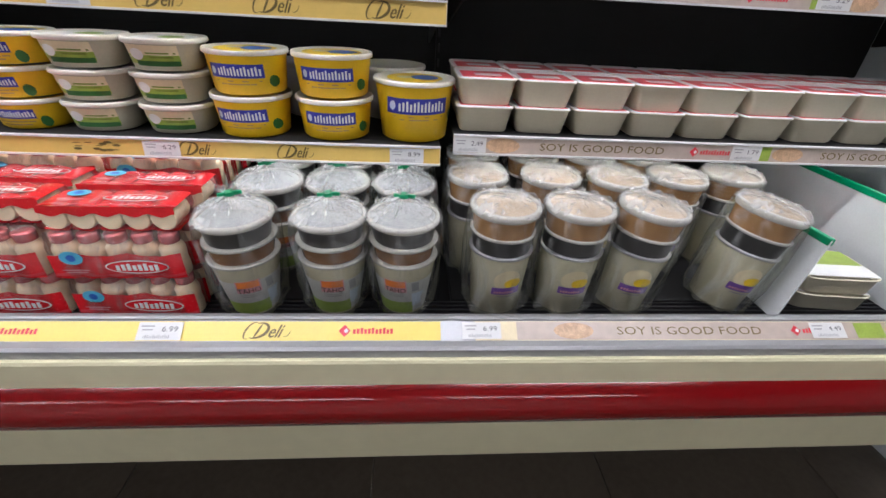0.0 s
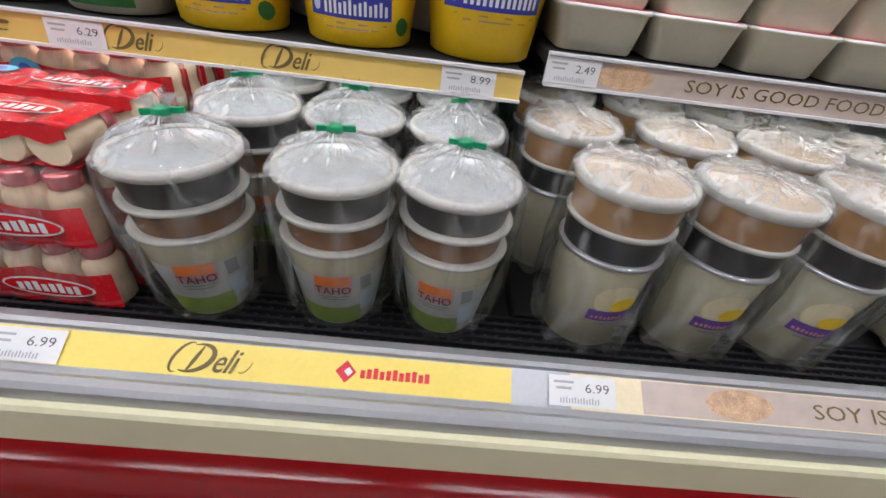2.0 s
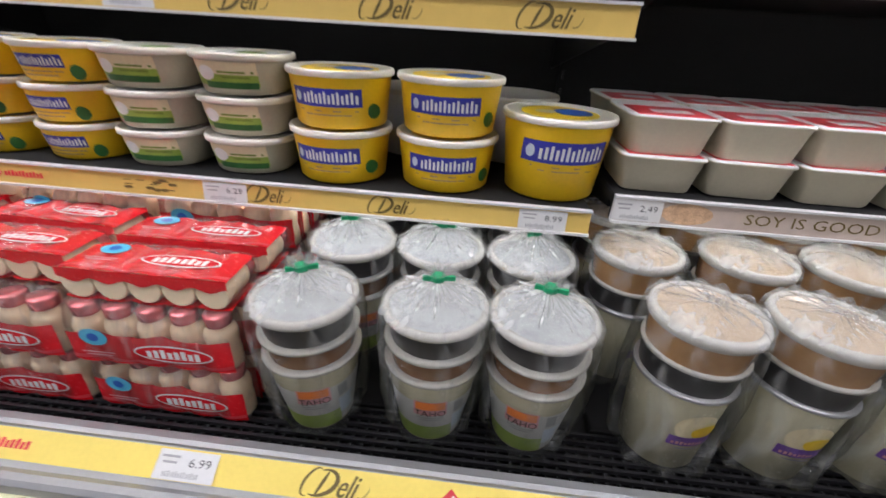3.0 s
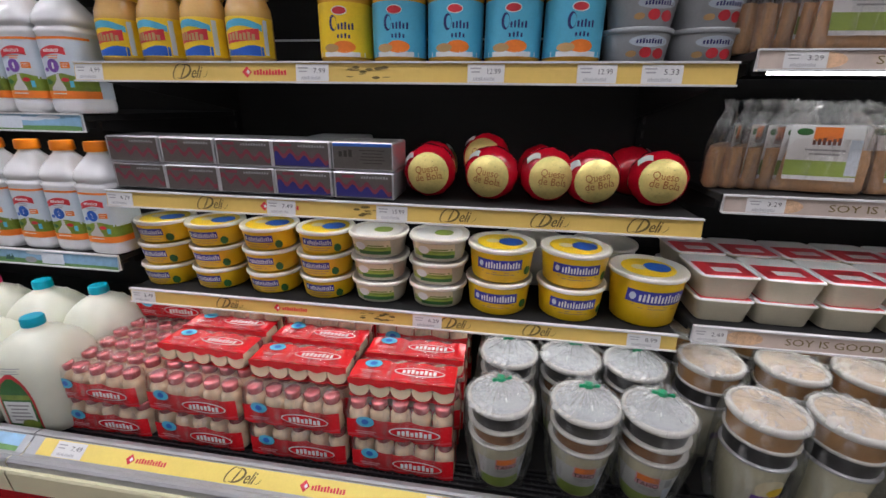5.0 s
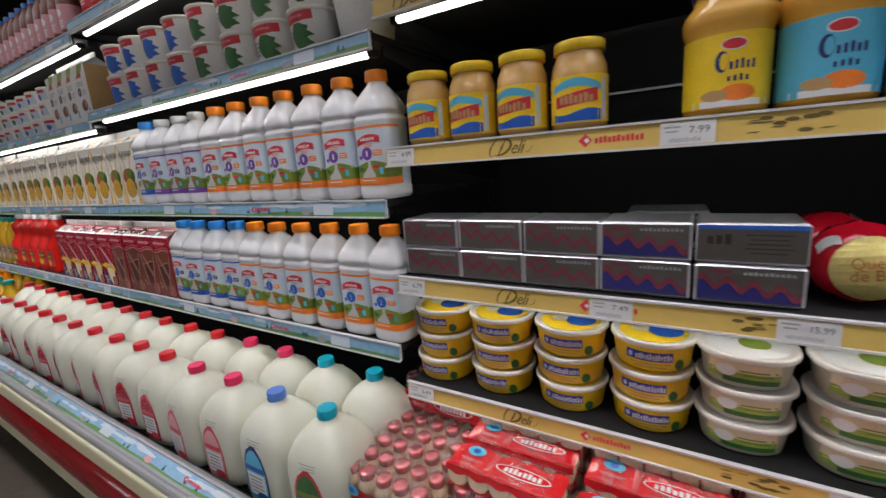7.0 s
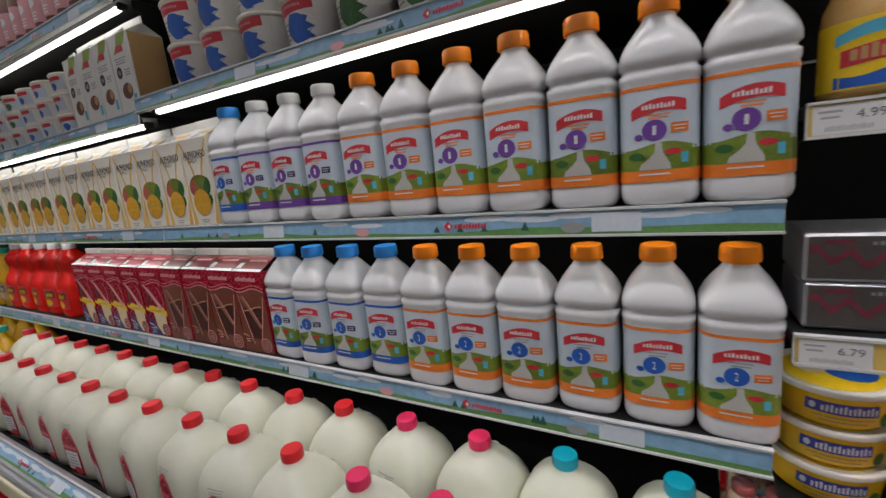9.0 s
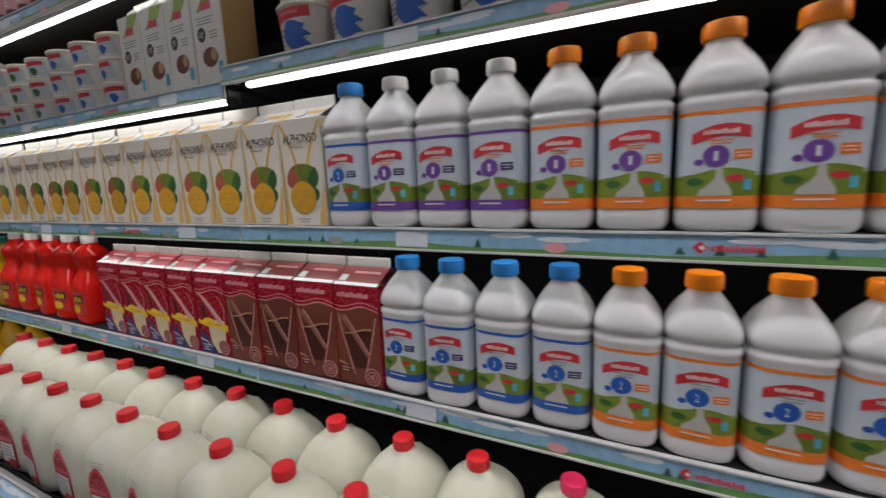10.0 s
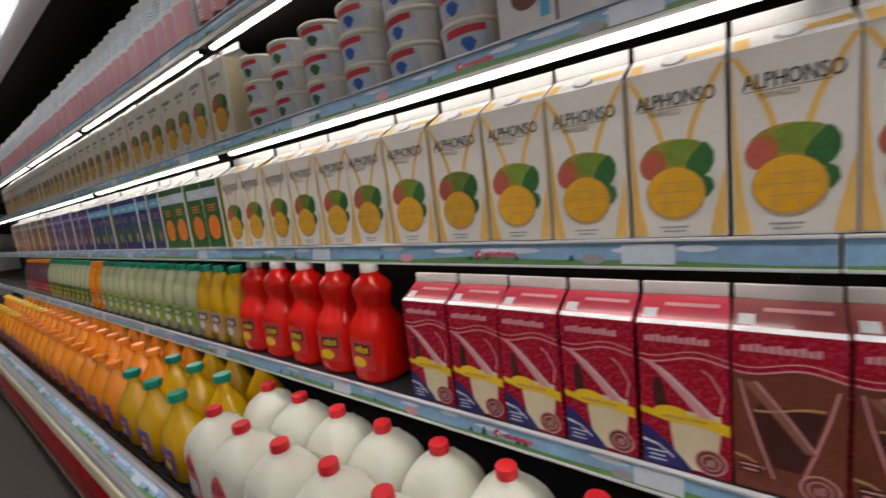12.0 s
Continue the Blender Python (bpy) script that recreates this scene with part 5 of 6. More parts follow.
def butter_box(wave, under, label, w=0.1250, h=0.056, d=0.10):
    t = thing("butter_box", label, "butter box", "butter boxes")
    mb = Mesh()
    mb.box(-w / 2 + 0.001, w / 2 - 0.001, -d / 2, d / 2, 0, h - 0.001, FOIL, 0.003)
    part("box", mb, t)
    sf = flat_front(-d / 2)
    mb = Mesh()
    # front panel darkened like foil that mirrors dark surroundings
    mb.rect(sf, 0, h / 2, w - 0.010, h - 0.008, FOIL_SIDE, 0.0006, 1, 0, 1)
    xs = [-w / 2 + 0.006 + (w - 0.012) * i / 40 for i in range(41)]
    zz = lambda x: h * 0.46 + 0.0065 * math.sin(x * 215) - 0.13 * x
    if under:
        mb.columns(sf, [(x, 0.006, zz(x)) for x in xs], P_NAVY, 0.0009)
    mb.columns(sf, [(x, zz(x) - 0.0045, zz(x) + 0.0045) for x in xs], wave, 0.0012)
    mb.bars(sf, w * 0.18, h * 0.80, w * 0.45, 0.005, 10, P_GREY, 0.0010)
    mb.rect(sf, -w * 0.25, h * 0.82, w * 0.2, 0.005, P_PLUM, 0.0010, 1, 0, 1)
    part("front_print", mb, t)
    return t


bx = lambda i, k: pose(-1.055 + 0.1256 * i + j(), 0.856 + j(), DELI_2 + 0.0565 * k, 0, 0, rnd.uniform(-1.2, 1.2))
spread(butter_box(P_PLUM, False, "silver foil butter box with a dark red wave"), [bx(i, k) for i in range(3) for k in range(2)])
spread(butter_box(P_PLUM, True, "silver foil butter box with red and blue waves"), [bx(3, 0), bx(3, 1), bx(4, 0)])
bb = thing("butter_box", "silver butter box with nutrition panel and blue edge", "butter box", "butter boxes")
mb = Mesh()
mb.box(-0.0610, 0.0610, -0.05, 0.05, 0, 0.055, FOIL, 0.003)
part("box", mb, bb)
mb = Mesh()
sf = flat_front(-0.05)
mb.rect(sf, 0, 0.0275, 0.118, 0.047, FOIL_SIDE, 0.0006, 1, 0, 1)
mb.rect(sf, 0, 0.050, 0.118, 0.006, P_BLUE, 0.0009, 1, 0, 1)
mb.bars(sf, -0.034, 0.034, 0.030, 0.014, 3, INK, 0.0010, 0.3)
mb.lines(sf, 0.020, 0.040, 0.05, 5, 0.006, INK, 0.0010, 0.25)
part("front_print", mb, bb)
spread(bb, [bx(4, 1)])
lidbox = butter_box(P_PLUM, True, "silver and blue butter box lying behind")
spread(lidbox, [pose(-0.66, 0.97, DELI_2 + 0.0565 * k, 0, 0, 3) for k in (0, 1)])


def cheese_ball():
    t = thing("cheese_ball", "round red-wrapped cheese ball with gold foil face", "cheese ball", "cheese balls on shelf")
    R = 0.054
    mb = Mesh()
    rings = []
    for i in range(15):
        a = math.pi * i / 14
        r = R * max(0.03, math.sin(a)) * 1.0
        rings.append([(r * math.cos(q) * (1 + 0.025 * math.sin(q * 9 + i)), -R * 0.96 * math.cos(a), R + r * math.sin(q) * (1 + 0.025 * math.sin(q * 9 + i))) for q in [k * math.pi / 14 for k in range(28)]])
    mb.loft(rings, WAX_RED)
    part("wrap", mb, t)
    face = Mesh()
    rf = 0.0405
    surf = lambda x, z: -math.sqrt(max(1e-5, R * R - x * x * 0.92 - (z - R) ** 2 * 0.92)) * 0.97
    face.oval(surf, 0, R - 0.004, rf, rf, GOLD_FOIL, 0.0024, 14, 12)
    face.words(surf, "Queso", 0.000, R + 0.004, 0.044, 0.017, P_RUST, 0.0050)
    face.words(surf, "de Bola", 0.002, R - 0.010, 0.052, 0.014, P_RUST, 0.0050)
    part("foil_face", face, t, "crumpled gold foil face with brown words")
    band = Mesh()
    band.columns(lambda x, z: -math.sqrt(max(1e-5, R * R * 1.05 - x * x - (z - R) ** 2)), [(-0.046 + 0.003 * i, R + 0.030 - 0.0012 * (i - 6) ** 2 * 0.3, R + 0.040 - 0.0012 * (i - 6) ** 2 * 0.3) for i in range(8)], P_WHITE, 0.002)
    part("paper_band", band, t, "white paper band")
    return t


spread(cheese_ball(), [pose(x, y, z, rx, ry, rz) for x, y, z, rx, ry, rz in ((-0.423, 0.866, DELI_2, -6, -8, 4), (-0.314, 0.866, DELI_2, -4, 9, -8), (-0.200, 0.866, DELI_2, -5, 5, 6), (-0.099, 0.866, DELI_2, -3, -12, 3), (0.006, 0.866, DELI_2, -8, 6, -5),
                                                                           (-0.328, 0.972, DELI_2 + 0.018, -12, 4, -10), (-0.215, 0.980, DELI_2, 0, 30, 60), (-0.10, 0.980, DELI_2, 0, 60, 100), (0.006, 0.978, DELI_2, 0, 20, 140), (-0.43, 0.972, DELI_2, 0, 20, 140))])


def jar(profile, body, lid, lid_h, label_mesh, words, category, group):
    t = thing("cheese_jar", words, category, group)
    mb = Mesh()
    turned(mb, profile, body, 28)
    part("glass", mb, t)
    mb = Mesh()
    h, r = profile[-1]
    turned(mb, [(h - 0.002, r + 0.003), (h - 0.001, r + 0.004), (h + lid_h - 0.002, r + 0.004), (h + lid_h, r + 0.002)], lid, 30)
    part("lid", mb, t)
    part("label", label_mesh, t)
    return t


SJ = [(0.0, 0.036), (0.004, 0.041), (0.010, 0.0425), (0.078, 0.0425), (0.094, 0.041), (0.106, 0.036), (0.112, 0.034), (0.116, 0.034)]
sl, s_ = Mesh(), round_front(SJ)
sleeve(sl, SJ, 0.010, 0.078, P_YELLOW, 2, 1, 0.0004, math.pi, 2 * math.pi, 24, 1)
sl.columns(s_, [(x, 0.012, 0.026 + 0.004 * math.sin(x * 80)) for x in [-0.040 + 0.08 * i / 12 for i in range(13)]], P_BLUE, 0.0009)
sl.columns(s_, [(x, 0.062 - 7 * x * x, 0.074 - 8 * x * x) for x in [-0.034 + 0.068 * i / 12 for i in range(13)]], P_CYAN, 0.0009)
sl.columns(s_, [(x, 0.036 + 0.12 * x, 0.054 + 0.16 * x) for x in [-0.030 + 0.06 * i / 10 for i in range(11)]], P_RED, 0.0011)
sl.bars(s_, 0, 0.045, 0.050, 0.014, 7, P_TAN, 0.0016, 0.3)
sl.rect(s_, 0.0385, 0.044, 0.006, 0.060, P_PALE, 0.0011, 3)
spread(jar(SJ, CHEESE_PALE, P_YELLOW, 0.014, sl.mesh("label"), "small glass jar of cheese spread with yellow lid", "spread jar", "small cheese spread jars"),
       [pose(-1.062 + 0.0935 * i, 0.850, DELI_3, 0, 0, rnd.uniform(-8, 8)) for i in range(4)])
LJ = [(0.0, 0.043), (0.004, 0.048), (0.010, 0.0495), (0.098, 0.0495), (0.104, 0.0500), (0.112, 0.0535), (0.122, 0.0545), (0.130, 0.0520), (0.140, 0.044), (0.148, 0.040), (0.154, 0.040)]


def whiz_label(base):
    mb, s = Mesh(), round_front(LJ)
    sleeve(mb, LJ, 0.010, 0.098, base, 2, 1, 0.0004, math.pi, 2 * math.pi, 24, 1)
    mb.rect(s, 0, 0.014, 0.080, 0.008, P_WHITE, 0.0009, 8, 0, 1)
    mb.oval(s, 0, 0.084, 0.014, 0.0075, P_WHITE, 0.0009)
    mb.oval(s, 0, 0.084, 0.0125, 0.006, P_RED, 0.0012)
    mb.oval(s, -0.012, 0.064, 0.007, 0.013, P_NAVY, 0.0009, 7, 2)
    mb.oval(s, -0.010, 0.064, 0.0045, 0.010, base, 0.0012, 7, 2)
    mb.bars(s, 0.010, 0.060, 0.030, 0.012, 5, P_NAVY, 0.0009, 0.45)
    mb.bars(s, 0.006, 0.044, 0.026, 0.008, 4, P_NAVY, 0.0009, 0.5)
    mb.oval(s, 0.006, 0.026, 0.020, 0.010, P_ORANGE, 0.0009)
    mb.oval(s, -0.018, 0.024, 0.014, 0.007, P_TAN, 0.0011)
    return mb.mesh("label")


wj = lambda i: pose(-0.590 + 0.1035 * i, 0.858, DELI_3, 0, 0, rnd.uniform(-7, 7))
spread(jar(LJ, CHEESE, P_NAVY, 0.017, whiz_label(P_YELLOW), "glass jar of cheese spread, yellow label, navy lid", "spread jar", "large cheese spread jars"), [wj(0)])
spread(jar(LJ, CHEESE, P_CYAN, 0.017, whiz_label(P_CYAN), "glass jar of cheese spread with light blue label", "spread jar", "large cheese spread jars"), [wj(i) for i in range(1, 5)])
PH = [(0.0, 0.047), (0.003, 0.050), (0.052, 0.057)]
pl, s_ = Mesh(), round_front(PH)
pl.oval(s_, 0.010, 0.034, 0.032, 0.009, P_PALE, 0.0006)
pl.bars(s_, 0.010, 0.034, 0.044, 0.007, 9, P_NAVY, 0.0010)
pl.oval(s_, 0.006, 0.017, 0.010, 0.008, P_RED, 0.0008)
pl.oval(s_, 0.028, 0.016, 0.010, 0.008, P_RED, 0.0009)
pl.oval(s_, -0.016, 0.015, 0.008, 0.005, P_TAN, 0.0008)
stacks(tub("cream_cheese_tub", PH, 0.0605, TUB_GREY, TUB_GREY, pl.mesh("label"), "grey cream cheese tub with strawberries, stacked", "cheese tub", "grey cream cheese tubs"), [(-0.066, 0.872, DELI_3), (0.046, 0.888, DELI_3)], 3, 0.0555, 6)

# cultured milk packs
YB = [(0.0, 0.0185), (0.002, 0.0196), (0.020, 0.0197), (0.026, 0.0184), (0.030, 0.0176), (0.035, 0.0186), (0.046, 0.0192), (0.052, 0.0172), (0.057, 0.0130), (0.066, 0.0125), (0.070, 0.0130), (0.072, 0.0128)]
yb = Mesh()
turned(yb, YB, YAK, 14)
YAK_BODY = yb.mesh("bottle")
yc = Mesh()
turned(yc, [(0.0585, 0.0142), (0.0600, 0.0150), (0.0718, 0.0152), (0.0738, 0.0138), (0.0735, 0.004)], YAK_FOIL, 14)
YAK_CAP = yc.mesh("foil_cap")
PACK_W = 0.1975


def scallop(x, depth=0.0206, wave=0.0035):
    u = ((x + 0.0196) / 0.0392) % 1.0 - 0.5
    return depth - wave * (abs(u) * 2) ** 2


def pack_label(high):
    """The printed wrap round the bottles, up to the given height."""
    yl = Mesh()
    front = lambda x, z: -scallop(x)
    near = lambda x, z: -0.0206
    xs = [-PACK_W / 2 + PACK_W * i / 30 for i in range(31)]
    m = 0.020 + (high - 0.038) * 0.45
    yl.columns(front, [(x, 0.0, high + 0.0025 * math.sin(x * 80)) for x in xs], YAK_RED, 0.0006)
    yl.columns(front, [(x, 0.004 + 0.002 * math.sin(x * 70), 0.009 + 0.003 * math.sin(x * 70)) for x in xs], P_RED, 0.0010)
    yl.oval(near, 0.030, m, 0.048, 0.0125, P_WHITE, 0.0014, 11, 8)
    yl.oval(near, 0.030, m, 0.0455, 0.0105, YAK_RED, 0.0017, 11, 8)
    yl.bars(near, 0.030, m, 0.066, 0.013, 8, P_WHITE, 0.0021, 0.30)
    yl.oval(near, -0.062, m + 0.016, 0.017, 0.012, P_CYAN, 0.0016, 9, 5)
    yl.oval(near, -0.062, m + 0.016, 0.007, 0.006, P_BLUE, 0.0020, 7, 3)
    yl.lines(near, -0.062, m - 0.006, 0.040, 2, 0.004, P_PINK, 0.0016)
    yl.columns(lambda x, z: scallop(x), [(x, 0.0, high) for x in reversed(xs)], YAK_RED, -0.0006)
    if high > 0.05:
        # on the lying packs the wrap is folded over the upper edge of the bottle bases
        yl.add([(x, y, -0.0012) for x in xs for y in (-0.0206, -0.0060 + 0.0030 * math.cos(x * 160))], [(2 * i, 2 * i + 1, 2 * i + 3, 2 * i + 2) for i in range(30)], YAK_RED)
    return yl.mesh("label")


yw = Mesh()
a_, b_ = PACK_W / 2 + 0.0012, 0.0218
wr = [section(a_ * k, b_ * k2, 7, 30, z) for z, k, k2 in ((0.001, 0.985, 0.93), (0.004, 1, 1), (0.052, 1, 1), (0.066, 0.985, 0.86), (0.0755, 0.965, 0.72))]
yw.loft(wr, FILM)
YAK_WRAP = yw.mesh("wrap")
def drink_pack(label, high):
    pack = thing("yogurt_drink_pack", label, "drink pack", "stacked drink packs")
    for i in range(5):
        b = part("bottle", YAK_BODY, pack)
        b.location = (-PACK_W / 2 + 0.0198 + 0.0395 * i, 0, 0)
        part("foil_cap", YAK_CAP, b, "dark red foil cap")
    part("label", pack_label(high), pack, "glossy red printed wrap")
    part("wrap", YAK_WRAP, pack)
    return pack


ys, lying = [], []
yk_x = lambda c: -0.4365 - 0.2135 * c
for c in range(4):
    for r in range(8):
        for k in range(2):
            ys.append(pose(yk_x(c) + rnd.uniform(-0.005, 0.005), 0.632 + 0.0445 * r, DECK + 0.0758 * k, 0, 0, rnd.uniform(-1.5, 1.5)))
    for r in range(4 if c < 3 else 5, 8):
        ys.append(pose(yk_x(c) + rnd.uniform(-0.004, 0.004), 0.632 + 0.0445 * r, DECK + 0.1516, 0, 0, rnd.uniform(-1.5, 1.5)))
    if c < 3:
        for r in range(2):
            lying.append(pose(yk_x(c) + rnd.uniform(-0.006, 0.006), 0.632 + 0.017 * c + 0.080 * r + rnd.uniform(-0.003, 0.003), DECK + 0.1728 + 0.002 * r, -90, 0, rnd.uniform(-3, 3)))
spread(drink_pack("five cream bottles with red caps in red wrap, standing", 0.043), ys)
spread(drink_pack("five cream bottles in red wrap, lying on the stack", 0.060), lying)

# sweet tofu cups in tied bags
CUP = [(0.0, 0.036), (0.003, 0.0385), (0.105, 0.0555)]


def ring(mb, z, r, material):
    turned(mb, [(z, r - 0.001), (z + 0.001, r + 0.0025), (z + 0.004, r + 0.0030), (z + 0.0055, r + 0.0018), (z + 0.0055, r - 0.004)], material, 30)


def tied_cup():
    t = thing("dessert_cups", "three nested dessert cups in a tied clear bag", "dessert cup", "bagged dessert cups with green ties")
    mb = Mesh()
    turned(mb, CUP, CUP_CLEAR, 30)
    ring(mb, 0.105, 0.0555, CUP_RIM)
    part("cup", mb, t)
    mb, s = Mesh(), round_front(CUP)
    sleeve(mb, CUP, 0.008, 0.078, P_CLOUD, 2, 1, 0.0004, math.pi * 1.15, math.pi * 1.98, 20, 2)
    sleeve(mb, CUP, 0.006, 0.032, P_LIME, 2, 1, 0.0008, math.pi * 1.15, math.pi * 1.72, 16, 2)
    mb.rect(s, 0.000, 0.068, 0.038, 0.026, P_PINK, 0.0010, 6, 0, 2)
    mb.rect(s, 0.000, 0.073, 0.034, 0.014, P_ORANGE, 0.0012, 6, 0, 1)
    mb.words(s, "TAHO", 0.000, 0.060, 0.036, 0.011, P_DBROWN, 0.0018)
    mb.lines(s, 0.000, 0.050, 0.032, 2, 0.004, P_GREY, 0.0012)
    mb.rect(s, 0.032, 0.066, 0.010, 0.020, P_GREY, 0.0012, 2)
    mb.rect(s, 0.034, 0.036, 0.016, 0.030, P_PALE, 0.0012, 3)
    part("label", mb, t)
    mb = Mesh()
    turned(mb, [(0.108, 0.049), (0.138, 0.0535)], CUP_SYRUP, 28)
    ring(mb, 0.136, 0.0555, CUP_RIM)
    part("syrup_cup", mb, t, "shallow cup of brown syrup")
    mb = Mesh()
    turned(mb, [(0.140, 0.050), (0.172, 0.0545)], CUP_PEARL, 28)
    part("pearl_cup", mb, t, "shallow cup of dark pearls")
    mb = Mesh()
    turned(mb, [(0.170, 0.0575), (0.172, 0.0595), (0.178, 0.0600), (0.181, 0.0580), (0.1805, 0.0530), (0.1785, 0.0520)], CUP_RIM, 32, top=False)
    turned(mb, [(0.1780, 0.0520), (0.1782, 0.030), (0.1790, 0.002)], LID_CLEAR, 32)
    part("lid", mb, t, "white frosted lid")
    mb = Mesh()
    rings = []
    for z, r, fold in ((0.001, 0.045, 0.05), (0.012, 0.052, 0.09), (0.060, 0.060, 0.07), (0.110, 0.065, 0.05), (0.150, 0.066, 0.03), (0.178, 0.0640, 0.01), (0.188, 0.056, 0.02), (0.196, 0.040, 0.08), (0.203, 0.022, 0.25), (0.209, 0.008, 0.3), (0.215, 0.006, 0.2), (0.220, 0.010, 0.4), (0.225, 0.013, 0.5)):
        rings.append([(r * (1 + fold * math.sin(a * 11 + z * 40) + fold * 0.6 * math.sin(a * 7 + 2)) * math.cos(a), r * (1 + fold * math.sin(a * 11 + z * 40)) * math.sin(a), z + 0.004 * fold * math.sin(a * 5) + (0.0022 * math.sin(a * 15 + r * 60) if 0.183 < z < 0.206 else 0)) for a in [k * math.pi / 45 for k in range(90)]])
    mb.loft(rings[:6], BAG, True, False)
    mb.loft(rings[5:], BAG_TOP, False, False)
    part("bag", mb, t, "crinkled clear plastic bag")
    mb = Mesh()
    fr = random.Random(3)
    for k in range(26):
        a, r1, w1 = k * math.pi / 13 + fr.uniform(-0.1, 0.1), fr.uniform(0.026, 0.050), fr.uniform(0.0008, 0.0022)
        pts = [(0.007, 0.2095, 0.0006), (0.020, 0.2045, w1 * 0.6), (r1 * 0.75, 0.1985 - 0.10 * (r1 * 0.75 - 0.020), w1), (r1, 0.1965 - 0.16 * (r1 - 0.020), w1 * 0.3)]
        for s in (-1, 1):
            mb.add([(r * math.cos(a) - s * 0 * math.sin(a), r * math.sin(a), z + 0.002) for r, z, w in pts] + [(r * math.cos(a) - s * w * math.sin(a), r * math.sin(a) + s * w * math.cos(a), z) for r, z, w in pts], [(i, i + 1, i + 5, i + 4) for i in range(3)], FOLD)
    part("bag_folds", mb, t)
    mb = Mesh()
    turned(mb, [(0.209, 0.0075), (0.210, 0.0085), (0.215, 0.0085), (0.216, 0.0075)], TIE, 10)
    mb.box(0.004, 0.019, -0.003, 0.001, 0.211, 0.216, TIE)
    mb.box(-0.016, -0.004, -0.004, 0.000, 0.210, 0.215, TIE)
    part("tie", mb, t, "green tape tie")
    return t


spread(tied_cup(), [pose(-0.254, 0.648, DECK, 0, -2, 16), pose(-0.112, 0.652, DECK, 0, 0, 4), pose(0.008, 0.652, DECK, 0, 0, -16),
                    pose(-0.246, 0.790, DECK, 0, 0, 30), pose(-0.120, 0.792, DECK, 0, 0, -20), pose(0.006, 0.792, DECK, 0, 0, 40),
                    pose(-0.246, 0.920, DECK, 0, 0, 60), pose(-0.120, 0.922, DECK, 0, 0, 10), pose(0.006, 0.924, DECK, 0, 0, 80)])

# ---- soy section ----
PUD = [(0.0, 0.042), (0.003, 0.045), (0.118, 0.053)]


def pudding_cup():
    t = thing("pudding_cups", "clear soy pudding cup with dark and brown toppings, bagged", "pudding cup", "bagged soy pudding cups")
    mb = Mesh()
    turned(mb, PUD, CUP_CLEAR, 30)
    part("cup", mb, t)
    mb, s = Mesh(), round_front(PUD)
    mb.oval(s, 0.000, 0.076, 0.024, 0.022, P_CREAM, 0.0006)
    mb.oval(s, 0.010, 0.070, 0.016, 0.010, P_YELLOW, 0.0009)
    mb.rect(s, 0.000, 0.054, 0.050, 0.015, P_PURPLE, 0.0011, 6, 0, 1)
    mb.bars(s, -0.004, 0.052, 0.036, 0.005, 8, P_PINK, 0.0015)
    mb.lines(s, 0.0, 0.042, 0.030, 1, 0.005, P_GREY, 0.0010)
    part("label", mb, t)
    mb = Mesh()
    ring(mb, 0.117, 0.053, FOIL)
    turned(mb, [(0.118, 0.050), (0.152, 0.0535)], CUP_PEARL, 28)
    part("pearl_cup", mb, t, "shallow cup of dark pearls")
    mb = Mesh()
    ring(mb, 0.151, 0.0535, CUP_RIM)
    turned(mb, [(0.154, 0.052), (0.190, 0.056)], CUP_CARAMEL, 28)
    part("syrup_cup", mb, t, "shallow cup of brown syrup")
    mb = Mesh()
    turned(mb, [(0.188, 0.0575), (0.190, 0.0590), (0.198, 0.0590), (0.201, 0.0570), (0.2005, 0.0520), (0.1985, 0.0505)], CUP_RIM, 32, top=False)
    turned(mb, [(0.1980, 0.0505), (0.1985, 0.030), (0.1995, 0.002)], LID_SYRUP, 32)
    part("lid", mb, t, "clear domed lid")
    mb = Mesh()
    rings = []
    for z, r, fold in ((0.001, 0.055, 0.09), (0.012, 0.060, 0.10), (0.060, 0.064, 0.08), (0.110, 0.065, 0.06), (0.170, 0.065, 0.03), (0.198, 0.0625, 0.02), (0.207, 0.054, 0.04), (0.211, 0.030, 0.10), (0.213, 0.004, 0.1)):
        rings.append([(r * (1 + fold * math.sin(a * 9 + z * 30) + fold * 0.6 * math.sin(a * 5 + 2)) * math.cos(a), r * (1 + fold * math.sin(a * 9 + z * 30)) * math.sin(a), z + 0.004 * math.sin(a * 13 + r * 90) * (1 if z > 0.2 else 0)) for a in [k * math.pi / 40 for k in range(80)]])
    mb.loft(rings[:6], BAG, True, False)
    mb.loft(rings[5:], BAG_TOP, False, True)
    part("bag", mb, t, "crinkled clear plastic bag")
    mb = Mesh()
    fr = random.Random(8)
    for k in range(22):
        x, y, a = fr.uniform(-0.035, 0.035), fr.uniform(-0.035, 0.035), fr.uniform(0, 6.28)
        n, w = fr.uniform(0.008, 0.020), fr.uniform(0.001, 0.003)
        c, s = math.cos(a), math.sin(a)
        mb.add([(x - n * c, y - n * s, 0.2125), (x + n * c, y + n * s, 0.2120), (x - w * s, y + w * c, 0.2150), (x + w * s, y - w * c, 0.2125)], [(0, 2, 1), (0, 3, 2)], FOLD)
    part("bag_folds", mb, t)
    return t


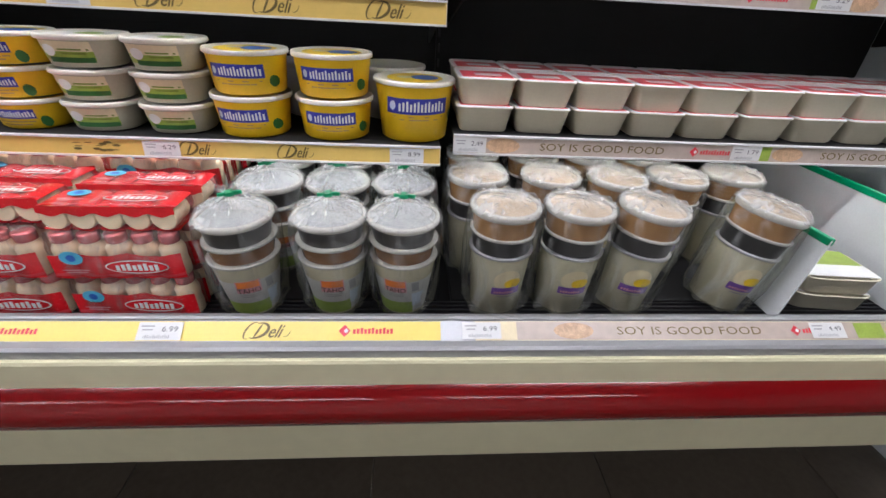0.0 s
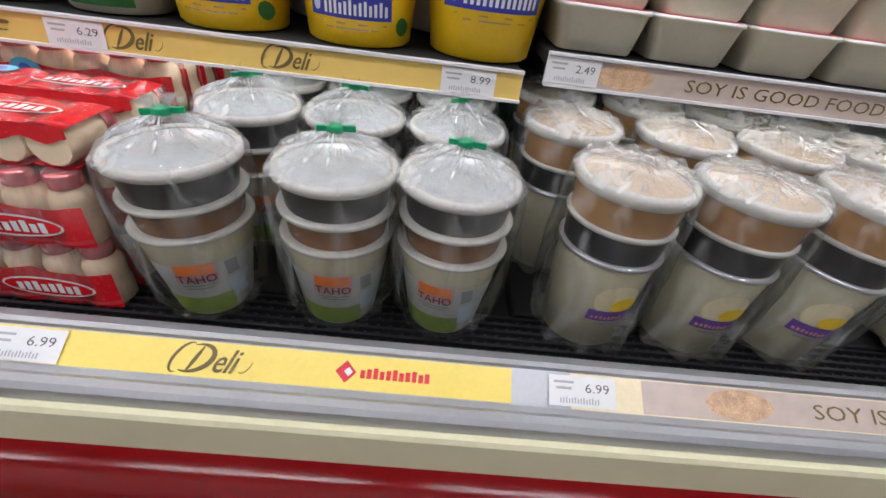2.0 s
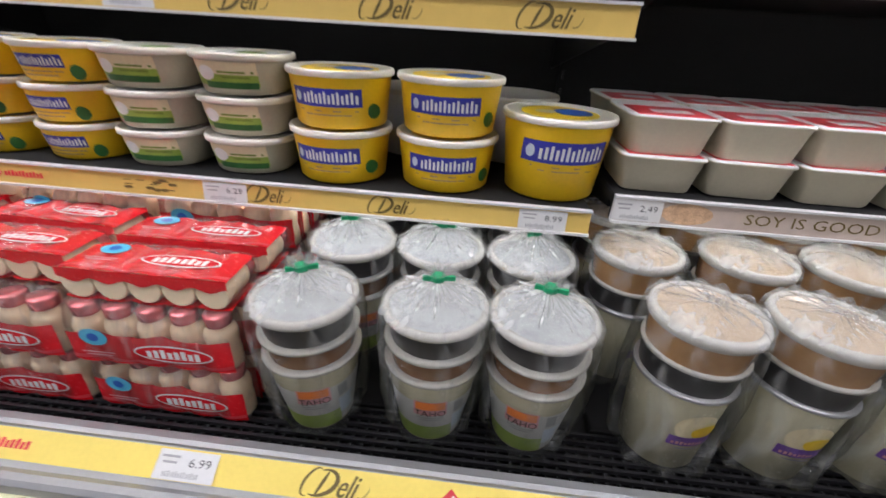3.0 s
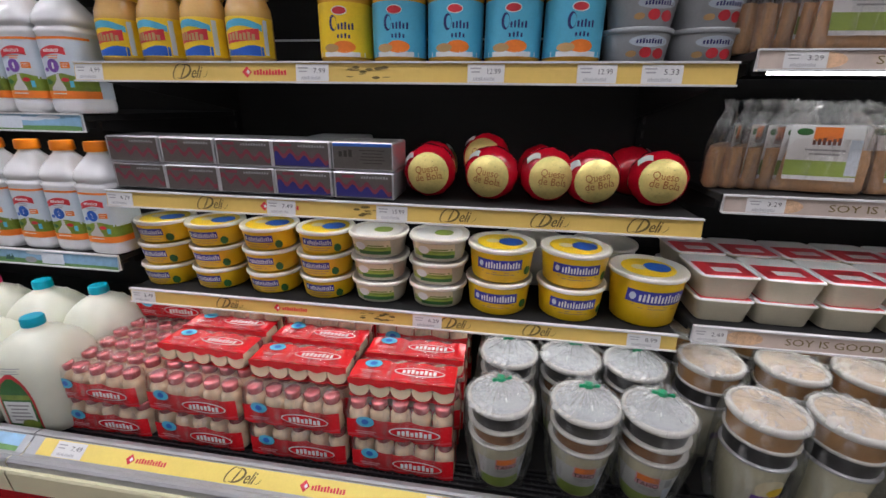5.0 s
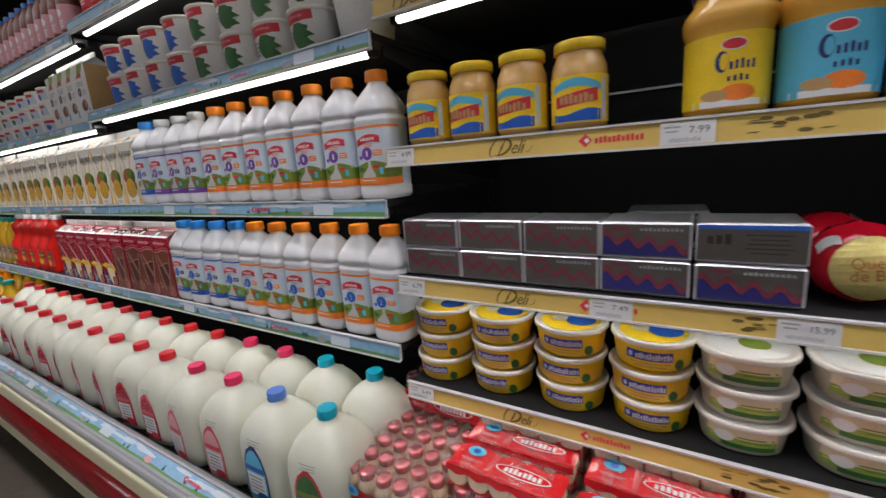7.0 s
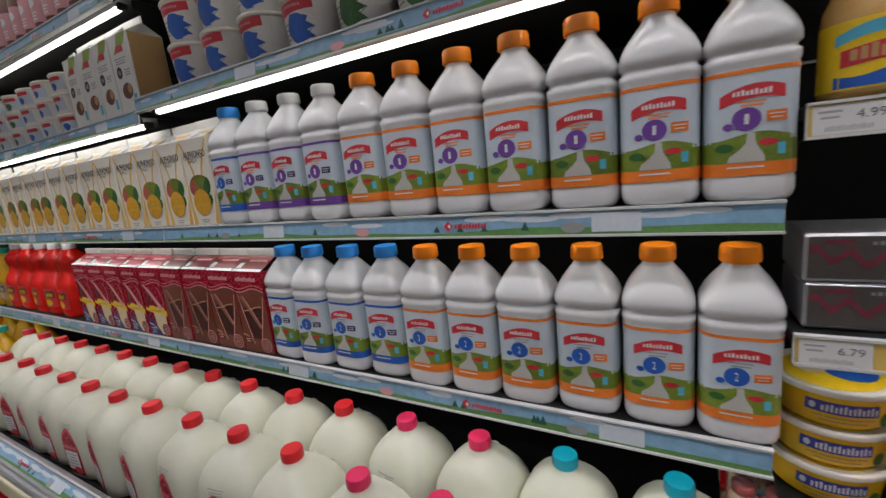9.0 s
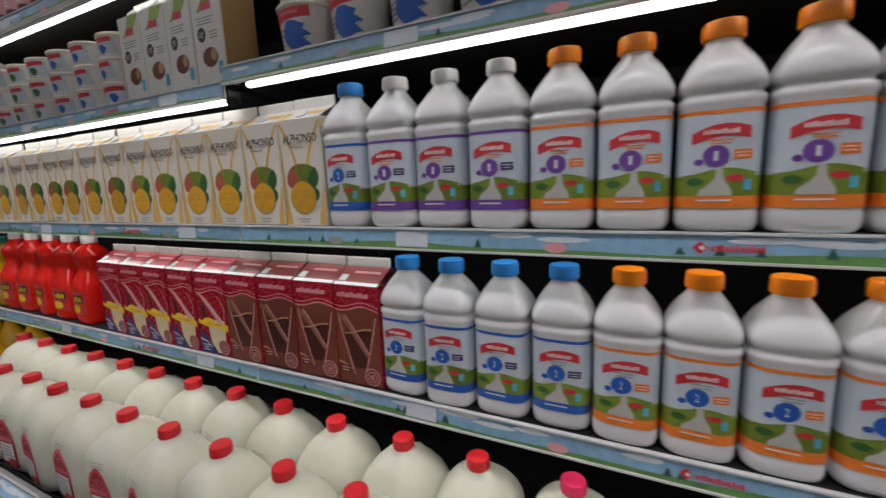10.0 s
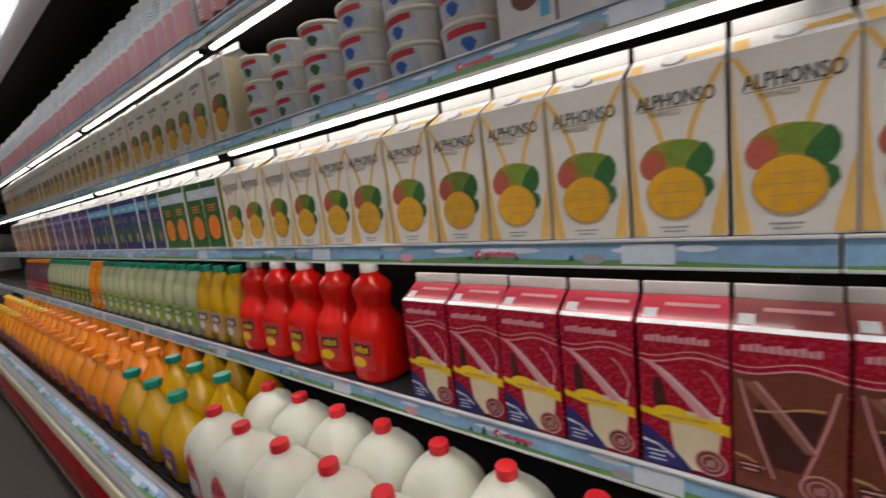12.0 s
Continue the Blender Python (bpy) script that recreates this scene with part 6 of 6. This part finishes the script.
spread(pudding_cup(), [pose(0.178, 0.660, DECK, 0, 0, 10), pose(0.303, 0.662, DECK, 0, 1, 2), pose(0.420, 0.664, DECK + 0.003, 0, 5, -8), pose(0.620, 0.668, DECK + 0.005, 0, 10, -6),
                       pose(0.148, 0.800, DECK, 0, 0, 40), pose(0.292, 0.804, DECK, 0, 1, 10), pose(0.425, 0.806, DECK, 0, 2, -30), pose(0.556, 0.815, DECK, 0, 2, 0), pose(0.690, 0.835, DECK, 0, 2, 20),
                       pose(0.155, 0.940, DECK, 0, 0, 70), pose(0.292, 0.942, DECK, 0, 0, 20), pose(0.425, 0.945, DECK, 0, 0, 50), pose(0.556, 0.950, DECK, 0, 0, 0)])


def divider(name, pts, label):
    """A bent sheet with a green edge strip along its top."""
    t = thing(name, label, "divider", "deck dividers")
    (xa, ya0, ya1, za), (xb, yb0, yb1, zb) = pts
    mb = Mesh()
    for d, m in ((0.003, WHITE_PANEL),):
        v = [(xa, ya0, za), (xa, ya1, za), (xb, yb1, zb), (xb, yb0, zb)]
        v = v + [(x + d, y, z) for x, y, z in v]
        mb.add(v, [(0, 1, 2, 3), (7, 6, 5, 4), (0, 4, 5, 1), (1, 5, 6, 2), (2, 6, 7, 3), (3, 7, 4, 0)], m)
    part("panel", mb, t)
    mb = Mesh()
    mb.box(xb - 0.003, xb + 0.006, yb0, yb1, zb - 0.010, zb + 0.003, GREEN_EDGE, 0.001)
    part("edge_strip", mb, t, "green plastic edge strip")
    return t


divider("divider", ((0.700, 0.600, 0.690, DECK), (0.728, 0.605, 0.665, 0.738)), "short white divider leaning beside a cup")
divider("divider", ((0.960, 0.620, 1.280, DECK), (0.960, 0.640, 1.280, 0.762)), "tall white divider with a green top edge")
FILM_TOP = film("tray_film", 0.10)


def tofu_tray(words, film_mat, w=0.150, d=0.115, h=0.036):
    t = thing("tofu_tray", words, "tofu tray", "tofu trays on the deck")
    mb = Mesh()
    mb.loft([section(w / 2 * a, d / 2 * b, 6, 28, z) for a, b, z in ((0.88, 0.86, 0), (0.92, 0.9, 0.003), (0.97, 0.96, h - 0.003), (1.0, 1.0, h - 0.002), (1.0, 1.0, h), (0.95, 0.94, h), (0.93, 0.92, h - 0.006), (0.9, 0.88, h - 0.008))], TOFU_WHITE)
    part("tray", mb, t)
    mb = Mesh()
    mb.loft([[(x, y, h + 0.001) for x, y in ((-w * 0.46, d * k), (w * 0.46, d * k))] for k in (-0.05, 0.45)], film_mat, False, False, False, closed=False)
    mb.loft([[(x, y, h + 0.0022) for x, y in ((-w * 0.46, d * k), (w * 0.46, d * k))] for k in (-0.42, -0.05)], P_WHITE, False, False, False, closed=False)
    part("print", mb, t)
    return t


spread(tofu_tray("white tofu tray under film with a green print", P_LIME), [pose(0.838, 0.682, DECK, 0, 0, -6), pose(0.838, 0.682, DECK + 0.038, 0, 0, -4), pose(0.895 + 0.30, 0.70, DECK, 0, 0, 2), pose(1.12, 0.83, DECK)])
spread(tofu_tray("white tofu tray under film with a red print", P_RED), [pose(0.835, 0.825, DECK), pose(0.835, 0.825, DECK + 0.038, 0, 0, 3), pose(0.84, 0.96, DECK)])

SOY_1, SOY_2, SOY_3 = 0.847, 1.099, 1.324


def tofu_box():
    t = thing("tofu_box", "white tapered tofu box with red film lid, stacked", "tofu box", "stacked tofu boxes")
    w, d, h = 0.108, 0.13, 0.046
    mb = Mesh()
    mb.loft([section(w / 2 * a, d / 2 * b, 8, 28, z) for a, b, z in ((0.80, 0.84, 0), (0.83, 0.87, 0.003), (0.955, 0.965, h - 0.004), (1.0, 1.0, h - 0.003), (1.0, 1.0, h - 0.001))], TOFU_WHITE)
    part("box", mb, t)
    mb = Mesh()
    mb.loft([section(w / 2 * a, d / 2 * a, 8, 28, z) for a, z in ((0.995, h - 0.001), (0.99, h), (0.97, h + 0.001))], P_WHITE)
    mb.box(-w * 0.42, w * 0.42, -d * 0.44, d * 0.10, h + 0.001, h + 0.0016, P_RED)
    mb.box(-w * 0.2, w * 0.25, -d * 0.30, -d * 0.12, h + 0.0017, h + 0.0021, P_WHITE)
    part("film_lid", mb, t, "white film lid printed red")
    return t


spread(tofu_box(), [pose(0.152 + 0.1097 * i + j(), y + j(), SOY_1 + 0.0475 * k, 0, 0, rnd.uniform(-2, 2)) for i in range(10) for y in (0.868, 1.005) for k in range(2)])


def cake_bag(words, stripe):
    t = thing("cake_bag", words, "bagged cake", "bagged cakes on shelves")
    w, d, h = 0.142, 0.034, 0.118
    mb = Mesh()
    mb.loft([section(w / 2 * a, d / 2 * b, 3.5, 28, z * h) for z, a, b in ((0, 0.9, 0.7), (0.06, 0.97, 1), (0.45, 1, 1), (0.62, 0.98, 0.8))], BREAD)
    part("cake", mb, t)
    sf = flat_front(-d / 2 - 0.003)
    mb = Mesh()
    mb.rect(sf, -0.004, h * 0.56, w * 0.74, h * 0.78, P_WHITE, 0.0005, 2)
    mb.rect(sf, -0.004, h * 0.34, w * 0.74, h * 0.22, stripe, 0.0009, 2)
    mb.rect(sf, -0.002, h * 0.82, w * 0.28, h * 0.20, P_ORANGE, 0.0009, 2)
    mb.bars(sf, -0.002, h * 0.72, w * 0.30, h * 0.10, 6, P_BROWN, 0.0010)
    mb.lines(sf, -0.002, h * 0.60, w * 0.4, 2, 0.007, P_GREY, 0.0010)
    mb.rect(sf, w * 0.28, h * 0.5, w * 0.12, h * 0.5, P_PALE, 0.0010, 2)
    mb.oval(sf, -w * 0.25, h * 0.85, 0.012, 0.006, P_DGREEN, 0.0010)
    part("label", mb, t)
    mb = Mesh()
    rings = []
    for z, a, b, f in ((-0.0, 0.95, 0.9, 0.0), (0.08, 1.05, 1.4, 0.01), (0.6, 1.06, 1.4, 0.01), (0.9, 1.02, 0.9, 0.04), (1.05, 0.8, 0.5, 0.10), (1.16, 0.55, 0.3, 0.2), (1.28, 0.7, 0.4, 0.3)):
        rings.append([(x * (1 + f * math.sin(i * 1.9)), y * (1 + 2 * f * math.cos(i * 2.3)) - 0.002, zz + 0.02 * f * math.sin(i * 2.7)) for i, (x, y, zz) in enumerate(section(w / 2 * a, d / 2 * b, 3, 40, z * h))])
    mb.loft(rings[:4], FILM, True, False)
    mb.loft(rings[3:], BAG_TOP, False, False)
    part("bag", mb, t, "loose clear plastic bag")
    return t


spread(cake_bag("tan cakes in clear bag with green-striped label", P_LIME), [pose(x, y, z, -8, 0, rz) for z, n in ((SOY_2, 6), (SOY_3, 6)) for x, y, rz in [(0.262 + 0.152 * i, 0.845 + 0.05 * k, rnd.uniform(-10, 10)) for i in range(n) for k in range(3 if i else 1)]])
# packets stand edge-on at the end of the row
spread(cake_bag("brown cakes in clear bag, standing edge-on", P_GREEN), [pose(0.128 + 0.034 * i, 0.905 - 0.006 * i, z, 0, 0, 58 - 9 * i) for z in (SOY_2, SOY_3) for i in range(4)])

# ---- floor tiles ----
tile = Mesh()
tile.box(-0.2985, 0.2985, -0.2985, 0.2985, -0.010, 0.0, FLOOR, 0.0012)
tile = tile.mesh("tile")
for ix in range(-10, 5):
    for iy in range(-4, 2):
        o = new("tile", tile)
        o.location = (1.13 + 0.6 * ix + 0.3, 0.09 + 0.6 * iy, 0)
        o.parent = floor
